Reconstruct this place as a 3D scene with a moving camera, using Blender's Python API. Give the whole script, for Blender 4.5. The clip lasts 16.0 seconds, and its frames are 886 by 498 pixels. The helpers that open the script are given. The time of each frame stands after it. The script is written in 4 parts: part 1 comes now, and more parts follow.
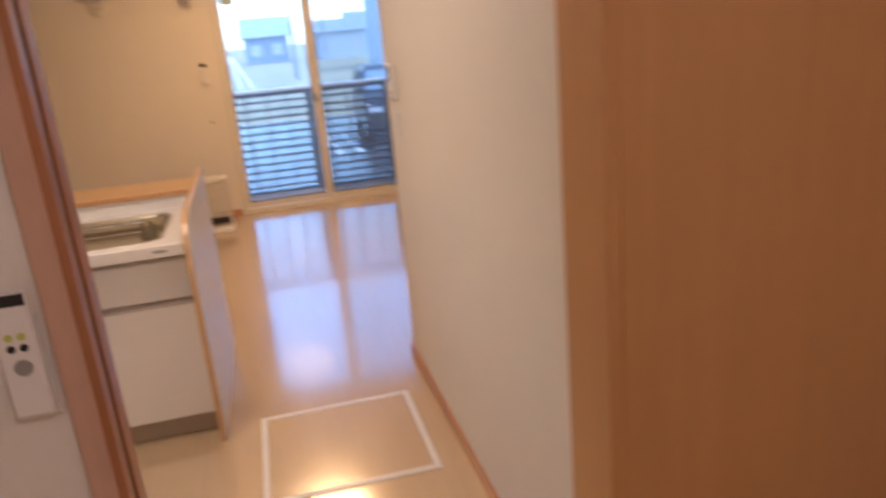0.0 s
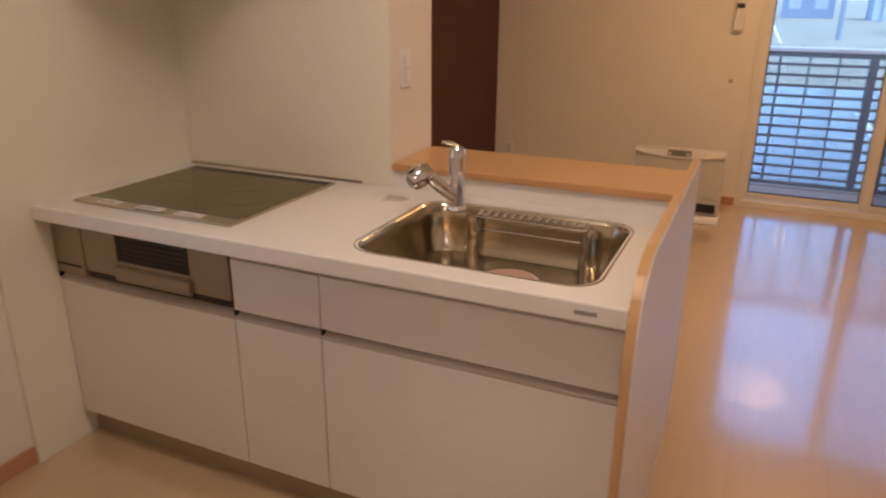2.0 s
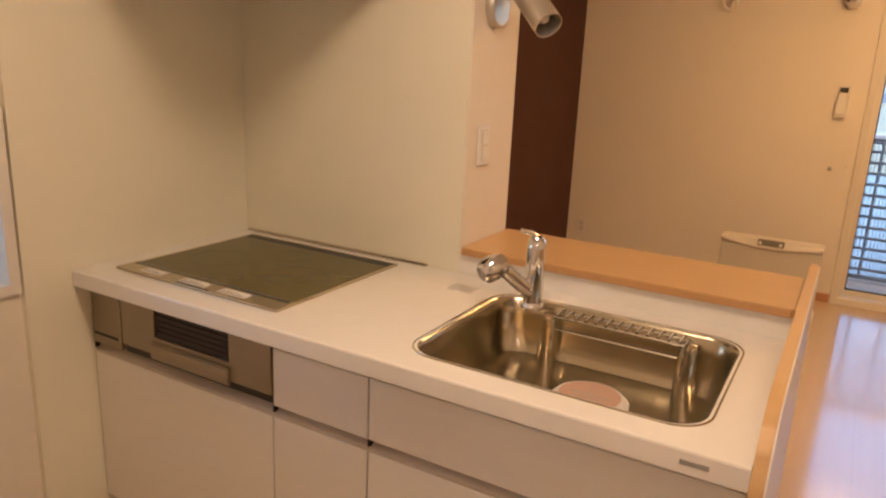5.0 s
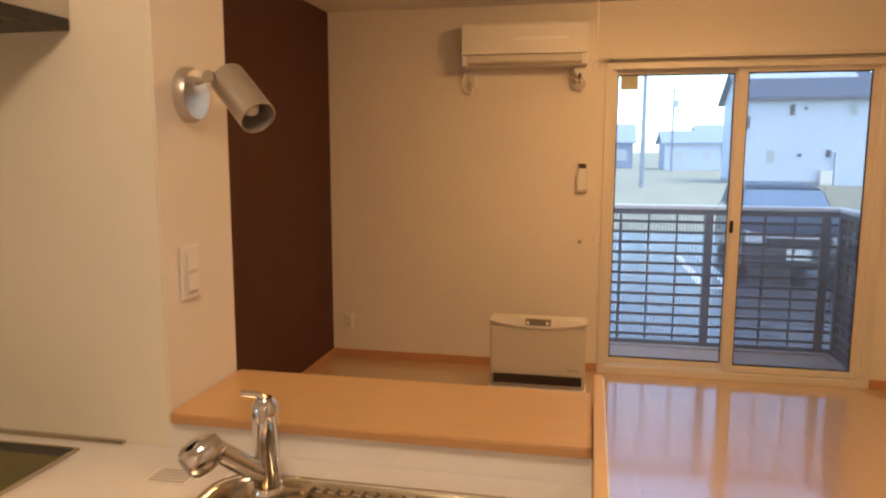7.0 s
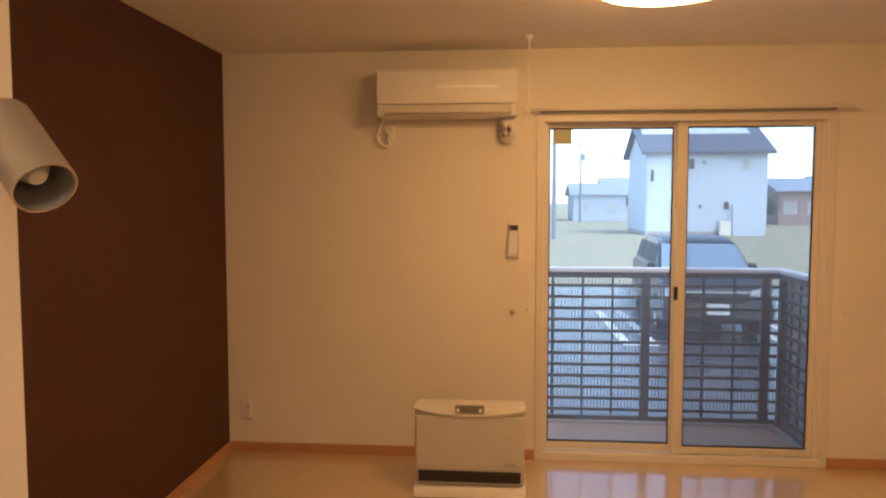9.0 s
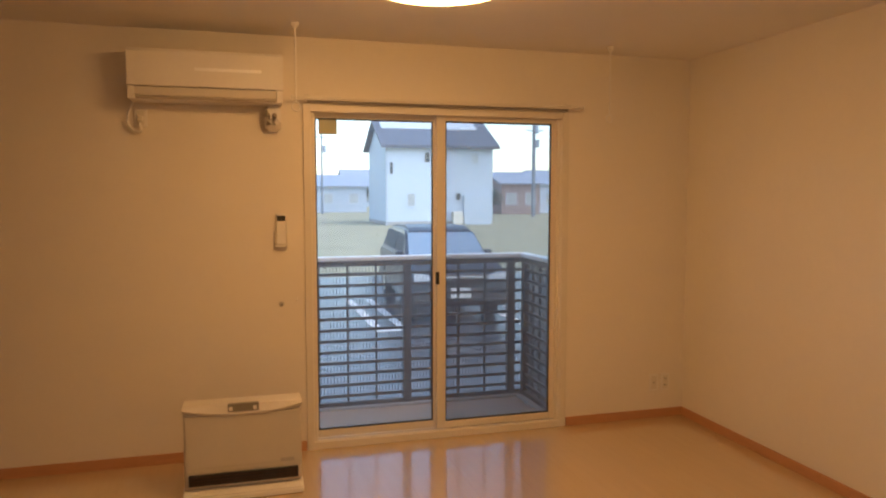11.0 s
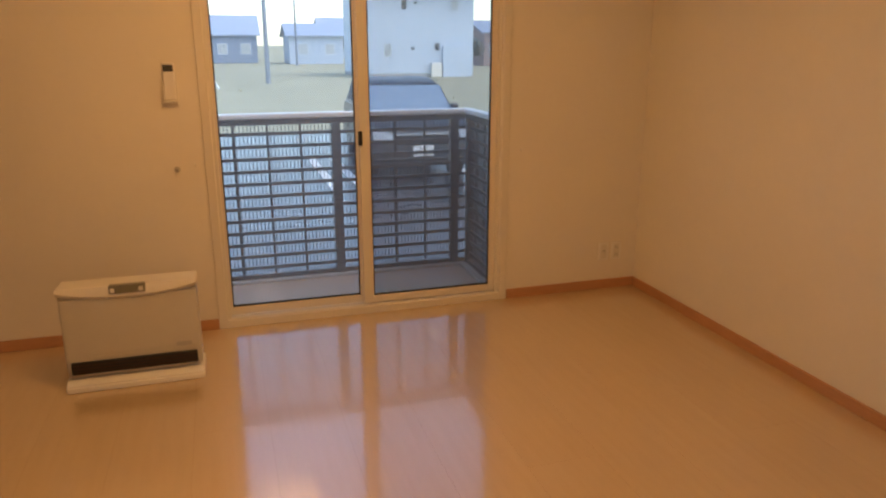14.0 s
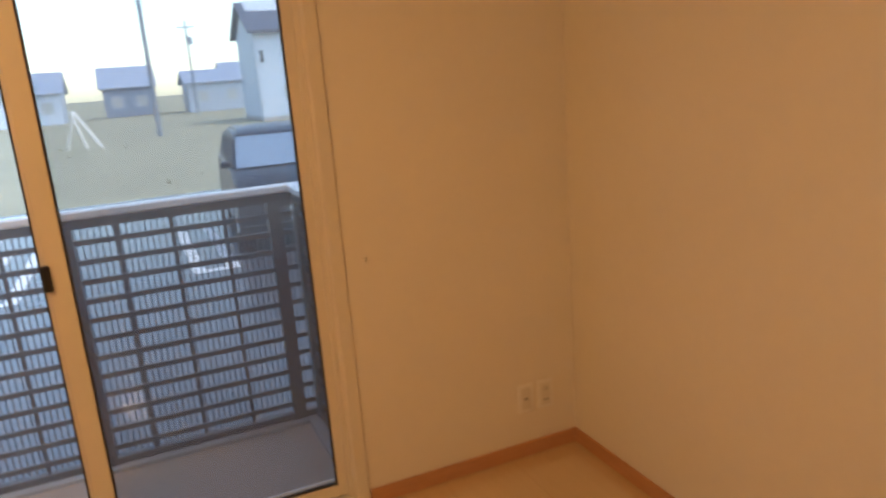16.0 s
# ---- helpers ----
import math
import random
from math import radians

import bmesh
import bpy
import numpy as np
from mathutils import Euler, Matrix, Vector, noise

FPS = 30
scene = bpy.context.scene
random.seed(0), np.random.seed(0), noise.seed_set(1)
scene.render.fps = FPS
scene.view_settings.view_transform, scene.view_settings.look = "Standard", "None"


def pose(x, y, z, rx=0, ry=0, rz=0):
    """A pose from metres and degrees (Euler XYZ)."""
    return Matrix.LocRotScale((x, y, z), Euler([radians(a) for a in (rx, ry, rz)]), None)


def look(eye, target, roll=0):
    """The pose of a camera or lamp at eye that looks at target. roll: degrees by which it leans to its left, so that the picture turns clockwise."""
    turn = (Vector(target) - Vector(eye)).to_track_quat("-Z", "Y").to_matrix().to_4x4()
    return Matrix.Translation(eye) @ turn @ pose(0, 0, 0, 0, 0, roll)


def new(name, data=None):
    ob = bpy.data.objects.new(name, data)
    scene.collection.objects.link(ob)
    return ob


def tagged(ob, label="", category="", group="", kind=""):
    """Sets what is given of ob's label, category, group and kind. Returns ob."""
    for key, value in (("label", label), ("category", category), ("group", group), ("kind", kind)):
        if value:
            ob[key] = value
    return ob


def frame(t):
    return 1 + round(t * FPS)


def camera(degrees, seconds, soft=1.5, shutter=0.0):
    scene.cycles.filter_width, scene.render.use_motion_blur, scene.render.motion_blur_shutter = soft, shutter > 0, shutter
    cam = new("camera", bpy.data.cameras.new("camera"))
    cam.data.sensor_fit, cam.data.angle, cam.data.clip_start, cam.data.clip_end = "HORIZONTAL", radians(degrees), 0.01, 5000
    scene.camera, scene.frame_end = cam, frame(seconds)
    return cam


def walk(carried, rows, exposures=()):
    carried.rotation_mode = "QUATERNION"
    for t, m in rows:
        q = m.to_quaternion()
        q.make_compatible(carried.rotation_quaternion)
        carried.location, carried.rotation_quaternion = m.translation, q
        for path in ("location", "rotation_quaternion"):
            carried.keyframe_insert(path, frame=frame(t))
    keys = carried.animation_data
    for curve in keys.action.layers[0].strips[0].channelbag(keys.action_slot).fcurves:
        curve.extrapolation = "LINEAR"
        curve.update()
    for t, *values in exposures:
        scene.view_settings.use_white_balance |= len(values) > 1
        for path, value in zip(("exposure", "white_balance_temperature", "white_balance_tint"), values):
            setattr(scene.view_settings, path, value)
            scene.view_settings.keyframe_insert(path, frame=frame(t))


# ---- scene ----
cam = camera(63.6, 16.0, 2.1, 0.3)
PATH = [
    (0, (2.185, -7.032, 1.547), (2.618, -5.17, 0.962), -5.1),
    (0.3, (2.208, -6.725, 1.505), (2.249, -4.782, 1.032), -3.9),
    (0.5, (2.221, -6.545, 1.505), (2.149, -4.605, 0.997), -2.4),
    (0.6, (2.227, -6.46, 1.505), (2.094, -4.524, 1.022), -1.9),
    (1, (2.155, -6.159, 1.483), (1.961, -4.251, 0.915), 1.2),
    (1.2, (2.135, -6.088, 1.503), (1.936, -4.185, 0.92), 2.2),
    (1.5, (2.094, -5.888, 1.493), (1.647, -4.031, 0.903), 3.3),
    (2, (2.031, -5.63, 1.474), (1.252, -3.913, 0.805), 0.4),
    (2.5, (1.903, -5.476, 1.476), (1.023, -3.839, 0.738), 1.3),
    (3, (1.869, -5.363, 1.466), (0.907, -3.767, 0.739), 1.6),
    (3.5, (1.868, -5.346, 1.463), (0.899, -3.759, 0.728), 1.1),
    (3.7, (1.865, -5.35, 1.461), (0.901, -3.757, 0.731), 1.4),
    (5.8, (1.931, -5.413, 1.508), (1.06, -3.646, 1.163), 1.1),
    (6, (1.942, -5.377, 1.514), (1.154, -3.568, 1.185), 1.1),
    (6.5, (1.929, -5.169, 1.515), (1.355, -3.28, 1.193), 1.2),
    (7, (1.801, -4.924, 1.522), (1.401, -2.983, 1.249), 0.1),
    (7.5, (1.732, -4.676, 1.508), (1.411, -2.721, 1.232), -0.6),
    (8, (1.706, -4.43, 1.544), (1.312, -2.488, 1.271), -0.7),
    (8.5, (1.679, -4.322, 1.563), (1.442, -2.348, 1.344), -0.1),
    (9, (1.677, -4.327, 1.575), (1.511, -2.339, 1.444), -0.0),
    (9.5, (1.697, -4.325, 1.568), (1.608, -2.33, 1.463), 0.8),
    (10, (1.705, -4.328, 1.576), (1.924, -2.343, 1.465), 2.4),
    (10.2, (1.635, -4.323, 1.571), (2.034, -2.368, 1.429), 1.0),
    (12.3, (1.479, -4.349, 1.561), (2.081, -2.449, 1.396), -0.7),
    (12.5, (1.486, -4.339, 1.556), (2.098, -2.448, 1.333), -1.0),
    (13, (1.576, -4.287, 1.521), (2.28, -2.453, 1.147), -1.2),
    (13.2, (1.700, -4.285, 1.535), (2.451, -2.483, 1.100), -0.9),
    (13.4, (1.868, -4.270, 1.540), (2.588, -2.465, 1.067), -2.0),
    (13.5, (1.892, -4.140, 1.550), (2.570, -2.330, 1.036), -0.9),
    (14, (1.978, -3.939, 1.536), (2.542, -2.101, 0.985), -0.0),
    (14.5, (2.234, -3.631, 1.473), (2.947, -1.867, 0.857), -0.3),
    (15, (2.494, -3.187, 1.49), (3.338, -1.445, 0.988), -2.8),
    (15.5, (2.726, -2.732, 1.475), (3.752, -1.076, 1.019), -1.2),
    (16, (2.99, -2.303, 1.531), (3.747, -0.515, 1.053), -4.4),
]
EXPOSURES = [(0, 2.12, 4900, 11), (0.7, 1.78, 4900, 11), (2.0, 1.82, 5000, 11), (2.6, 1.95, 5250, 10), (3.5, 2.06, 5500, 10), (6, 2.12, 5800, 10), (7, 1.9, 5900, 10), (8, 1.78, 6000, 10), (9, 1.85, 6150, 10), (10, 1.73, 6500, 10), (12.5, 1.55, 6500, 10), (15, 1.6, 6500, 10), (16, 1.7, 6500, 10)]
walk(cam, [(t, look(eye, target, roll)) for t, eye, target, roll in PATH], EXPOSURES)

# ---- light ----
world = bpy.data.worlds.new("sky_world")
scene.world = world
world.use_nodes = True
_wn = world.node_tree
_bg = _wn.nodes["Background"]
_sky = _wn.nodes.new("ShaderNodeTexSky")
_sky.sky_type = "NISHITA"
_sky.sun_disc = False
_sky.sun_elevation = radians(50)
_sky.sun_rotation = radians(150)
_sky.air_density, _sky.dust_density, _sky.ozone_density = 1.0, 1.0, 1.0
_wn.links.new(_sky.outputs[0], _bg.inputs[0])
_bg.inputs[1].default_value = 0.15

sun = new("sun", bpy.data.lights.new("sun", "SUN"))
sun.data.energy, sun.data.angle, sun.data.color = 0.45, radians(20), (0.98, 0.98, 1.0)
sun.matrix_world = look((8, -6, 20), (0, 0, 0))

LIVING_LAMP = 12.0
KITCHEN_LAMP = 5.9
HALL_FILL = 3.7
LIVING_WARM = (1.0, 0.51, 0.172)
KITCHEN_WARM = (1.0, 0.66, 0.39)


# ---- materials ----
def material(name, color, rough=0.5, metal=0.0, vary=0.06, scale=6.0, bump=0.0, bump_scale=200.0, spec=0.5, stretch=(1, 1, 1), piece=0.0, color2=None, coat=0.0):
    """A painted, plastic, metal or wooden surface: two scales of variation, fine relief, and a tint per piece."""
    m = bpy.data.materials.new(name)
    m.use_nodes = True
    nt = m.node_tree
    b = nt.nodes["Principled BSDF"]
    b.inputs["Roughness"].default_value = rough
    b.inputs["Metallic"].default_value = metal
    b.inputs["Specular IOR Level"].default_value = spec
    b.inputs["Coat Weight"].default_value = coat
    b.inputs["Coat Roughness"].default_value = 0.16
    tc = nt.nodes.new("ShaderNodeTexCoord")
    mp = nt.nodes.new("ShaderNodeMapping")
    mp.inputs["Scale"].default_value = stretch
    nt.links.new(tc.outputs["Object"], mp.inputs[0])
    n1 = nt.nodes.new("ShaderNodeTexNoise")
    n1.inputs["Scale"].default_value, n1.inputs["Detail"].default_value = scale, 3
    n2 = nt.nodes.new("ShaderNodeTexNoise")
    n2.inputs["Scale"].default_value, n2.inputs["Detail"].default_value = scale * 9, 2
    nt.links.new(mp.outputs[0], n1.inputs[0])
    nt.links.new(mp.outputs[0], n2.inputs[0])
    add = nt.nodes.new("ShaderNodeMath")
    add.operation = "MULTIPLY_ADD"
    nt.links.new(n2.outputs[0], add.inputs[0])
    add.inputs[1].default_value = 0.4
    half = nt.nodes.new("ShaderNodeMath")
    half.operation = "MULTIPLY"
    half.inputs[1].default_value = 0.6
    nt.links.new(n1.outputs[0], half.inputs[0])
    nt.links.new(half.outputs[0], add.inputs[2])
    mixed = add.outputs[0]
    if piece:
        info = nt.nodes.new("ShaderNodeObjectInfo")
        p = nt.nodes.new("ShaderNodeMath")
        p.operation = "MULTIPLY_ADD"
        nt.links.new(info.outputs["Random"], p.inputs[0])
        p.inputs[1].default_value = piece
        nt.links.new(mixed, p.inputs[2])
        mixed = p.outputs[0]
    ramp = nt.nodes.new("ShaderNodeMapRange")
    ramp.inputs[1].default_value, ramp.inputs[2].default_value = 0.25, 0.75 + piece
    nt.links.new(mixed, ramp.inputs[0])
    mix = nt.nodes.new("ShaderNodeMix")
    mix.data_type = "RGBA"
    c2 = color2 or tuple(min(1.0, c * (1 + vary)) for c in color)
    mix.inputs[6].default_value = (*[c * (1 - vary) for c in color], 1)
    mix.inputs[7].default_value = (*c2, 1)
    nt.links.new(ramp.outputs[0], mix.inputs[0])
    nt.links.new(mix.outputs[2], b.inputs["Base Color"])
    rr = nt.nodes.new("ShaderNodeMapRange")
    rr.inputs[3].default_value, rr.inputs[4].default_value = max(0.0, rough * 0.85), min(1.0, rough * 1.15)
    nt.links.new(n1.outputs[0], rr.inputs[0])
    nt.links.new(rr.outputs[0], b.inputs["Roughness"])
    if bump:
        n3 = nt.nodes.new("ShaderNodeTexNoise")
        n3.inputs["Scale"].default_value, n3.inputs["Detail"].default_value = bump_scale, 2
        nt.links.new(mp.outputs[0], n3.inputs[0])
        bp = nt.nodes.new("ShaderNodeBump")
        bp.inputs["Strength"].default_value = bump
        bp.inputs["Distance"].default_value = 0.002
        nt.links.new(n3.outputs[0], bp.inputs["Height"])
        nt.links.new(bp.outputs[0], b.inputs["Normal"])
    return m


def glowing(name, color, strength):
    m = bpy.data.materials.new(name)
    m.use_nodes = True
    b = m.node_tree.nodes["Principled BSDF"]
    b.inputs["Base Color"].default_value = (0.8, 0.8, 0.8, 1)
    b.inputs["Emission Color"].default_value = (*color, 1)
    b.inputs["Emission Strength"].default_value = strength
    return m


def glass_material(name, tint=(0.96, 0.98, 0.98)):
    m = bpy.data.materials.new(name)
    m.use_nodes = True
    nt = m.node_tree
    nt.nodes.remove(nt.nodes["Principled BSDF"])
    out = nt.nodes["Material Output"]
    tr = nt.nodes.new("ShaderNodeBsdfTransparent")
    tr.inputs[0].default_value = (*tint, 1)
    gl = nt.nodes.new("ShaderNodeBsdfGlossy")
    gl.inputs["Roughness"].default_value = 0.02
    fr = nt.nodes.new("ShaderNodeFresnel")
    fr.inputs[0].default_value = 1.45
    mx = nt.nodes.new("ShaderNodeMixShader")
    nt.links.new(fr.outputs[0], mx.inputs[0])
    nt.links.new(tr.outputs[0], mx.inputs[1])
    nt.links.new(gl.outputs[0], mx.inputs[2])
    # pale translucent share stands in for veiling glare over the bright outdoors
    veil = nt.nodes.new("ShaderNodeBsdfTranslucent")
    veil.inputs[0].default_value = (0.85, 0.88, 0.92, 1)
    veiled = nt.nodes.new("ShaderNodeMixShader")
    veiled.inputs[0].default_value = 0.06
    nt.links.new(mx.outputs[0], veiled.inputs[1])
    nt.links.new(veil.outputs[0], veiled.inputs[2])
    nt.links.new(veiled.outputs[0], out.inputs[0])
    return m


def screen_material(name):
    """Fine dark insect netting, too fine to tell its threads apart."""
    m = bpy.data.materials.new(name)
    m.use_nodes = True
    nt = m.node_tree
    b = nt.nodes["Principled BSDF"]
    b.inputs["Base Color"].default_value = (0.05, 0.05, 0.05, 1)
    b.inputs["Roughness"].default_value = 0.8
    b.inputs["Alpha"].default_value = 0.17
    return m


NETTING = screen_material("dark_insect_netting")
WALLPAPER = material("cream_wallpaper", (0.80, 0.755, 0.675), 0.75, vary=0.02, scale=3, bump=0.35, bump_scale=350, spec=0.3)
ACCENT = material("maroon_accent_wallpaper", (0.080, 0.030, 0.019), 0.65, vary=0.06, scale=4, bump=0.5, bump_scale=260, spec=0.35)
CEILING = material("ceiling_paper", (0.82, 0.80, 0.76), 0.8, vary=0.02, scale=3, bump=0.3, bump_scale=250, spec=0.2)
KITCHEN_PANEL = material("glossy_kitchen_panel", (0.84, 0.81, 0.68), 0.2, vary=0.015, scale=2, spec=0.5)
FLOOR_WOOD = material("pale_maple_floor", (0.60, 0.44, 0.25), 0.26, vary=0.05, scale=5, stretch=(6, 0.5, 6), piece=0.15, spec=0.6, color2=(0.63, 0.47, 0.28), coat=1.0)
_fb = FLOOR_WOOD.node_tree.nodes["Principled BSDF"]
_fb.inputs["Coat IOR"].default_value = 2.2
_fb.inputs["Coat Roughness"].default_value = 0.11
for _l in [l for l in FLOOR_WOOD.node_tree.links if l.to_socket == _fb.inputs["Roughness"]]:
    FLOOR_WOOD.node_tree.links.remove(_l)
JOINT = material("matte_floor_joint", (0.30, 0.19, 0.10), 0.95, spec=0.0)
BASEBOARD = material("oak_baseboard", (0.50, 0.26, 0.13), 0.4, vary=0.12, scale=6, stretch=(1, 1, 8))
BAR_WOOD = material("beech_bar_top", (0.62, 0.40, 0.18), 0.32, vary=0.08, scale=5, stretch=(0.8, 9, 9), bump=0.03, bump_scale=80)
JAMB_PALE = material("beech_edge_band", (0.54, 0.31, 0.13), 0.38, vary=0.08, scale=5, stretch=(0.8, 9, 9))
JAMB_WOOD = material("reddish_door_wood", (0.38, 0.16, 0.062), 0.35, vary=0.14, scale=4, stretch=(9, 9, 0.6), bump=0.03, bump_scale=90)
DOOR_WOOD = material("amber_door_wood", (0.50, 0.26, 0.085), 0.38, vary=0.07, scale=3, stretch=(8, 8, 0.5), bump=0.02, bump_scale=90)
TRIM_WOOD = material("pinkish_wood_trim", (0.56, 0.36, 0.25), 0.4, vary=0.1, scale=4, stretch=(9, 9, 0.6))
DARK_GROOVE = material("dark_groove", (0.05, 0.02, 0.012), 0.7)
WHITE_PAINT = material("white_painted_frame", (0.78, 0.75, 0.70), 0.38, vary=0.03, scale=5)
SASH_WHITE = material("cream_sash_resin", (0.74, 0.70, 0.62), 0.35, vary=0.02, scale=4)
GASKET = material("dark_gasket", (0.03, 0.03, 0.03), 0.6)
WHITE_PLASTIC = material("white_plastic", (0.82, 0.80, 0.76), 0.35, vary=0.02, scale=8)
OFF_WHITE = material("off_white_plastic", (0.72, 0.69, 0.62), 0.4, vary=0.02, scale=8)
HEATER_BEIGE = material("beige_enamel_heater", (0.58, 0.55, 0.48), 0.35, vary=0.03, scale=6)
BLACK_PLASTIC = material("black_plastic", (0.012, 0.012, 0.012), 0.4)
GREY_PLASTIC = material("grey_plastic", (0.3, 0.29, 0.27), 0.45)
CABINET = material("white_grained_cabinet", (0.80, 0.77, 0.72), 0.42, vary=0.025, scale=6, stretch=(1, 1, 14), bump=0.12, bump_scale=60)
RECESS = material("taupe_handle_recess", (0.50, 0.44, 0.37), 0.4, vary=0.05)
TOE_KICK = material("taupe_toe_kick", (0.36, 0.29, 0.20), 0.45, vary=0.06)
WORKTOP = material("white_artificial_marble", (0.84, 0.82, 0.78), 0.22, vary=0.02, scale=30, spec=0.5)
STEEL = material("brushed_stainless", (0.52, 0.47, 0.36), 0.2, metal=1.0, vary=0.06, scale=4, stretch=(1, 20, 20))
# dark hob glass; its olive is the cream wall's reflection as base colour
HOB_GLASS = material("hob_glass_olive_reflection", (0.115, 0.095, 0.02), 0.07, vary=0.04, spec=0.3)
CHROME = material("chrome", (0.75, 0.75, 0.76), 0.06, metal=1.0, vary=0.02)
GRILL_METAL = material("champagne_grill_metal", (0.33, 0.28, 0.20), 0.32, metal=0.5, vary=0.05, scale=4, stretch=(1, 1, 12))
SILVER_PAINT = material("silver_painted_metal", (0.55, 0.52, 0.47), 0.35, metal=0.8, vary=0.04)
HOOD_METAL = material("hood_metal", (0.04, 0.034, 0.027), 0.35, metal=0.3, vary=0.05)
BULB = material("frosted_bulb", (0.8, 0.78, 0.7), 0.3)
SCREEN_DARK = material("dark_display", (0.05, 0.05, 0.045), 0.2)
HOB_PRINT = material("faint_hob_print", (0.10, 0.09, 0.05), 0.15)
STICKER_TAN = material("tan_sticker", (0.48, 0.50, 0.34), 0.5)
LABEL_PINK = material("pinkish_label", (0.62, 0.42, 0.33), 0.5)
LABEL_GREY = material("grey_print", (0.45, 0.43, 0.40), 0.5)
BRONZE = material("dark_bronze_aluminium", (0.075, 0.065, 0.06), 0.45, vary=0.1, scale=5)
RAIL_CAP = material("pale_aluminium_cap", (0.75, 0.76, 0.78), 0.35, vary=0.04)
BALCONY_TILE = material("grey_balcony_sheet", (0.44, 0.32, 0.23), 0.6, vary=0.1, scale=8, bump=0.3, bump_scale=120)
GLASS = glass_material("window_glass")
ASPHALT = material("wet_asphalt", (0.085, 0.09, 0.10), 0.24, vary=0.25, scale=0.8, bump=0.12, bump_scale=40, spec=0.22)
GRASS = material("dry_grass_field", (0.38, 0.34, 0.20), 0.95, vary=0.25, scale=0.4, bump=0.5, bump_scale=20, color2=(0.46, 0.42, 0.27))
ROAD_LINE = material("white_road_paint", (0.72, 0.72, 0.70), 0.7, vary=0.12, scale=9)
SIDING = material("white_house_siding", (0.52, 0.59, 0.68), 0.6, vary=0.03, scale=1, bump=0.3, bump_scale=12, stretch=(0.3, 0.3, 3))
ROOF = material("slate_roof", (0.13, 0.145, 0.18), 0.6, vary=0.12, scale=2)
ROOF_PALE = material("pale_roof_band", (0.62, 0.66, 0.70), 0.4, vary=0.05)
# distance haze is mixed into this grey, so it is paler and bluer
HOUSE_GREY = material("hazed_grey_siding", (0.41, 0.47, 0.55), 0.7, vary=0.08, scale=1)
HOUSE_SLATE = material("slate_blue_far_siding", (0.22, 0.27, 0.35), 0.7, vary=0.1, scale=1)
HOUSE_BROWN = material("brown_far_siding", (0.33, 0.25, 0.24), 0.7, vary=0.1, scale=1)
# far roofs: bluish air haze put into the base colour
FAR_ROOF = material("hazed_far_roof", (0.33, 0.38, 0.46), 0.7, vary=0.1, scale=1)
WINDOW_DARK = material("dark_window_pane", (0.06, 0.07, 0.08), 0.15, vary=0.1)
WINDOW_PALE = material("hazed_curtained_pane", (0.40, 0.42, 0.42), 0.3, vary=0.1)
CAR_PAINT = material("dark_blue_grey_car_paint", (0.018, 0.022, 0.032), 0.32, spec=0.5, coat=0.12)
# windscreen: the sky's pale blue reflection is painted into the base colour
CAR_GLASS = material("sky_reflecting_windscreen", (0.22, 0.29, 0.37), 0.12, spec=0.5)
CAR_SIDE_GLASS = material("dark_car_side_glass", (0.035, 0.045, 0.06), 0.5, spec=0.05)
RUBBER = material("tyre_rubber", (0.02, 0.02, 0.02), 0.8)
HEADLIGHT = material("headlight_lens", (0.55, 0.57, 0.60), 0.15, spec=0.5)
PLATE = material("number_plate", (0.75, 0.75, 0.72), 0.4)
CONCRETE = material("concrete", (0.38, 0.37, 0.36), 0.8, vary=0.1, scale=4)
POLE_GREY = material("blue_grey_pole", (0.22, 0.25, 0.29), 0.8, vary=0.1, scale=4)
BARK = material("bark", (0.09, 0.07, 0.055), 0.9, vary=0.2, scale=9)
LEAVES = material("far_foliage", (0.12, 0.15, 0.13), 0.8, vary=0.3, scale=4)


# ---- building helpers ----
BASE = {}


def thing(name, at, label, category, group="", kind=""):
    """An Empty at a thing's base that parents its parts."""
    ob = new(name)
    ob.empty_display_size = 0.05
    ob.location = at
    BASE[ob] = Vector(at)
    return tagged(ob, label, category, group, kind)


def part(name, bm, mat, parent=None, label="", smooth=False):
    """Links a bmesh, made in world coordinates, as one mesh object under its thing or part."""
    bmesh.ops.recalc_face_normals(bm, faces=bm.faces)
    base = BASE.get(parent, Vector((0, 0, 0)))
    me = bpy.data.meshes.new(name)
    bmesh.ops.translate(bm, verts=bm.verts, vec=-base)
    bm.to_mesh(me)
    bm.free()
    me.materials.append(mat)
    if smooth:
        me.shade_smooth()
        me.set_sharp_from_angle(angle=radians(38))
    ob = new(name, me)
    if parent:
        ob.parent = parent
        BASE[ob] = base
    if label:
        ob["label"] = label
    return ob


def structure(name, bm, mat, label, category="", smooth=False):
    ob = part(name, bm, mat, smooth=smooth)
    return tagged(ob, label, category or name.split("_")[0], "", "structure")


def solo(name, bm, mat, label, category, group="", smooth=False, kind=""):
    """A thing that is one mesh, with its origin at its base."""
    lo = Vector([min(v.co[i] for v in bm.verts) for i in range(3)])
    hi = Vector([max(v.co[i] for v in bm.verts) for i in range(3)])
    at = Vector(((lo.x + hi.x) / 2, (lo.y + hi.y) / 2, lo.z))
    bmesh.ops.translate(bm, verts=bm.verts, vec=-at)
    ob = part(name, bm, mat, smooth=smooth)
    ob.location = at
    return tagged(ob, label, category, group, kind)


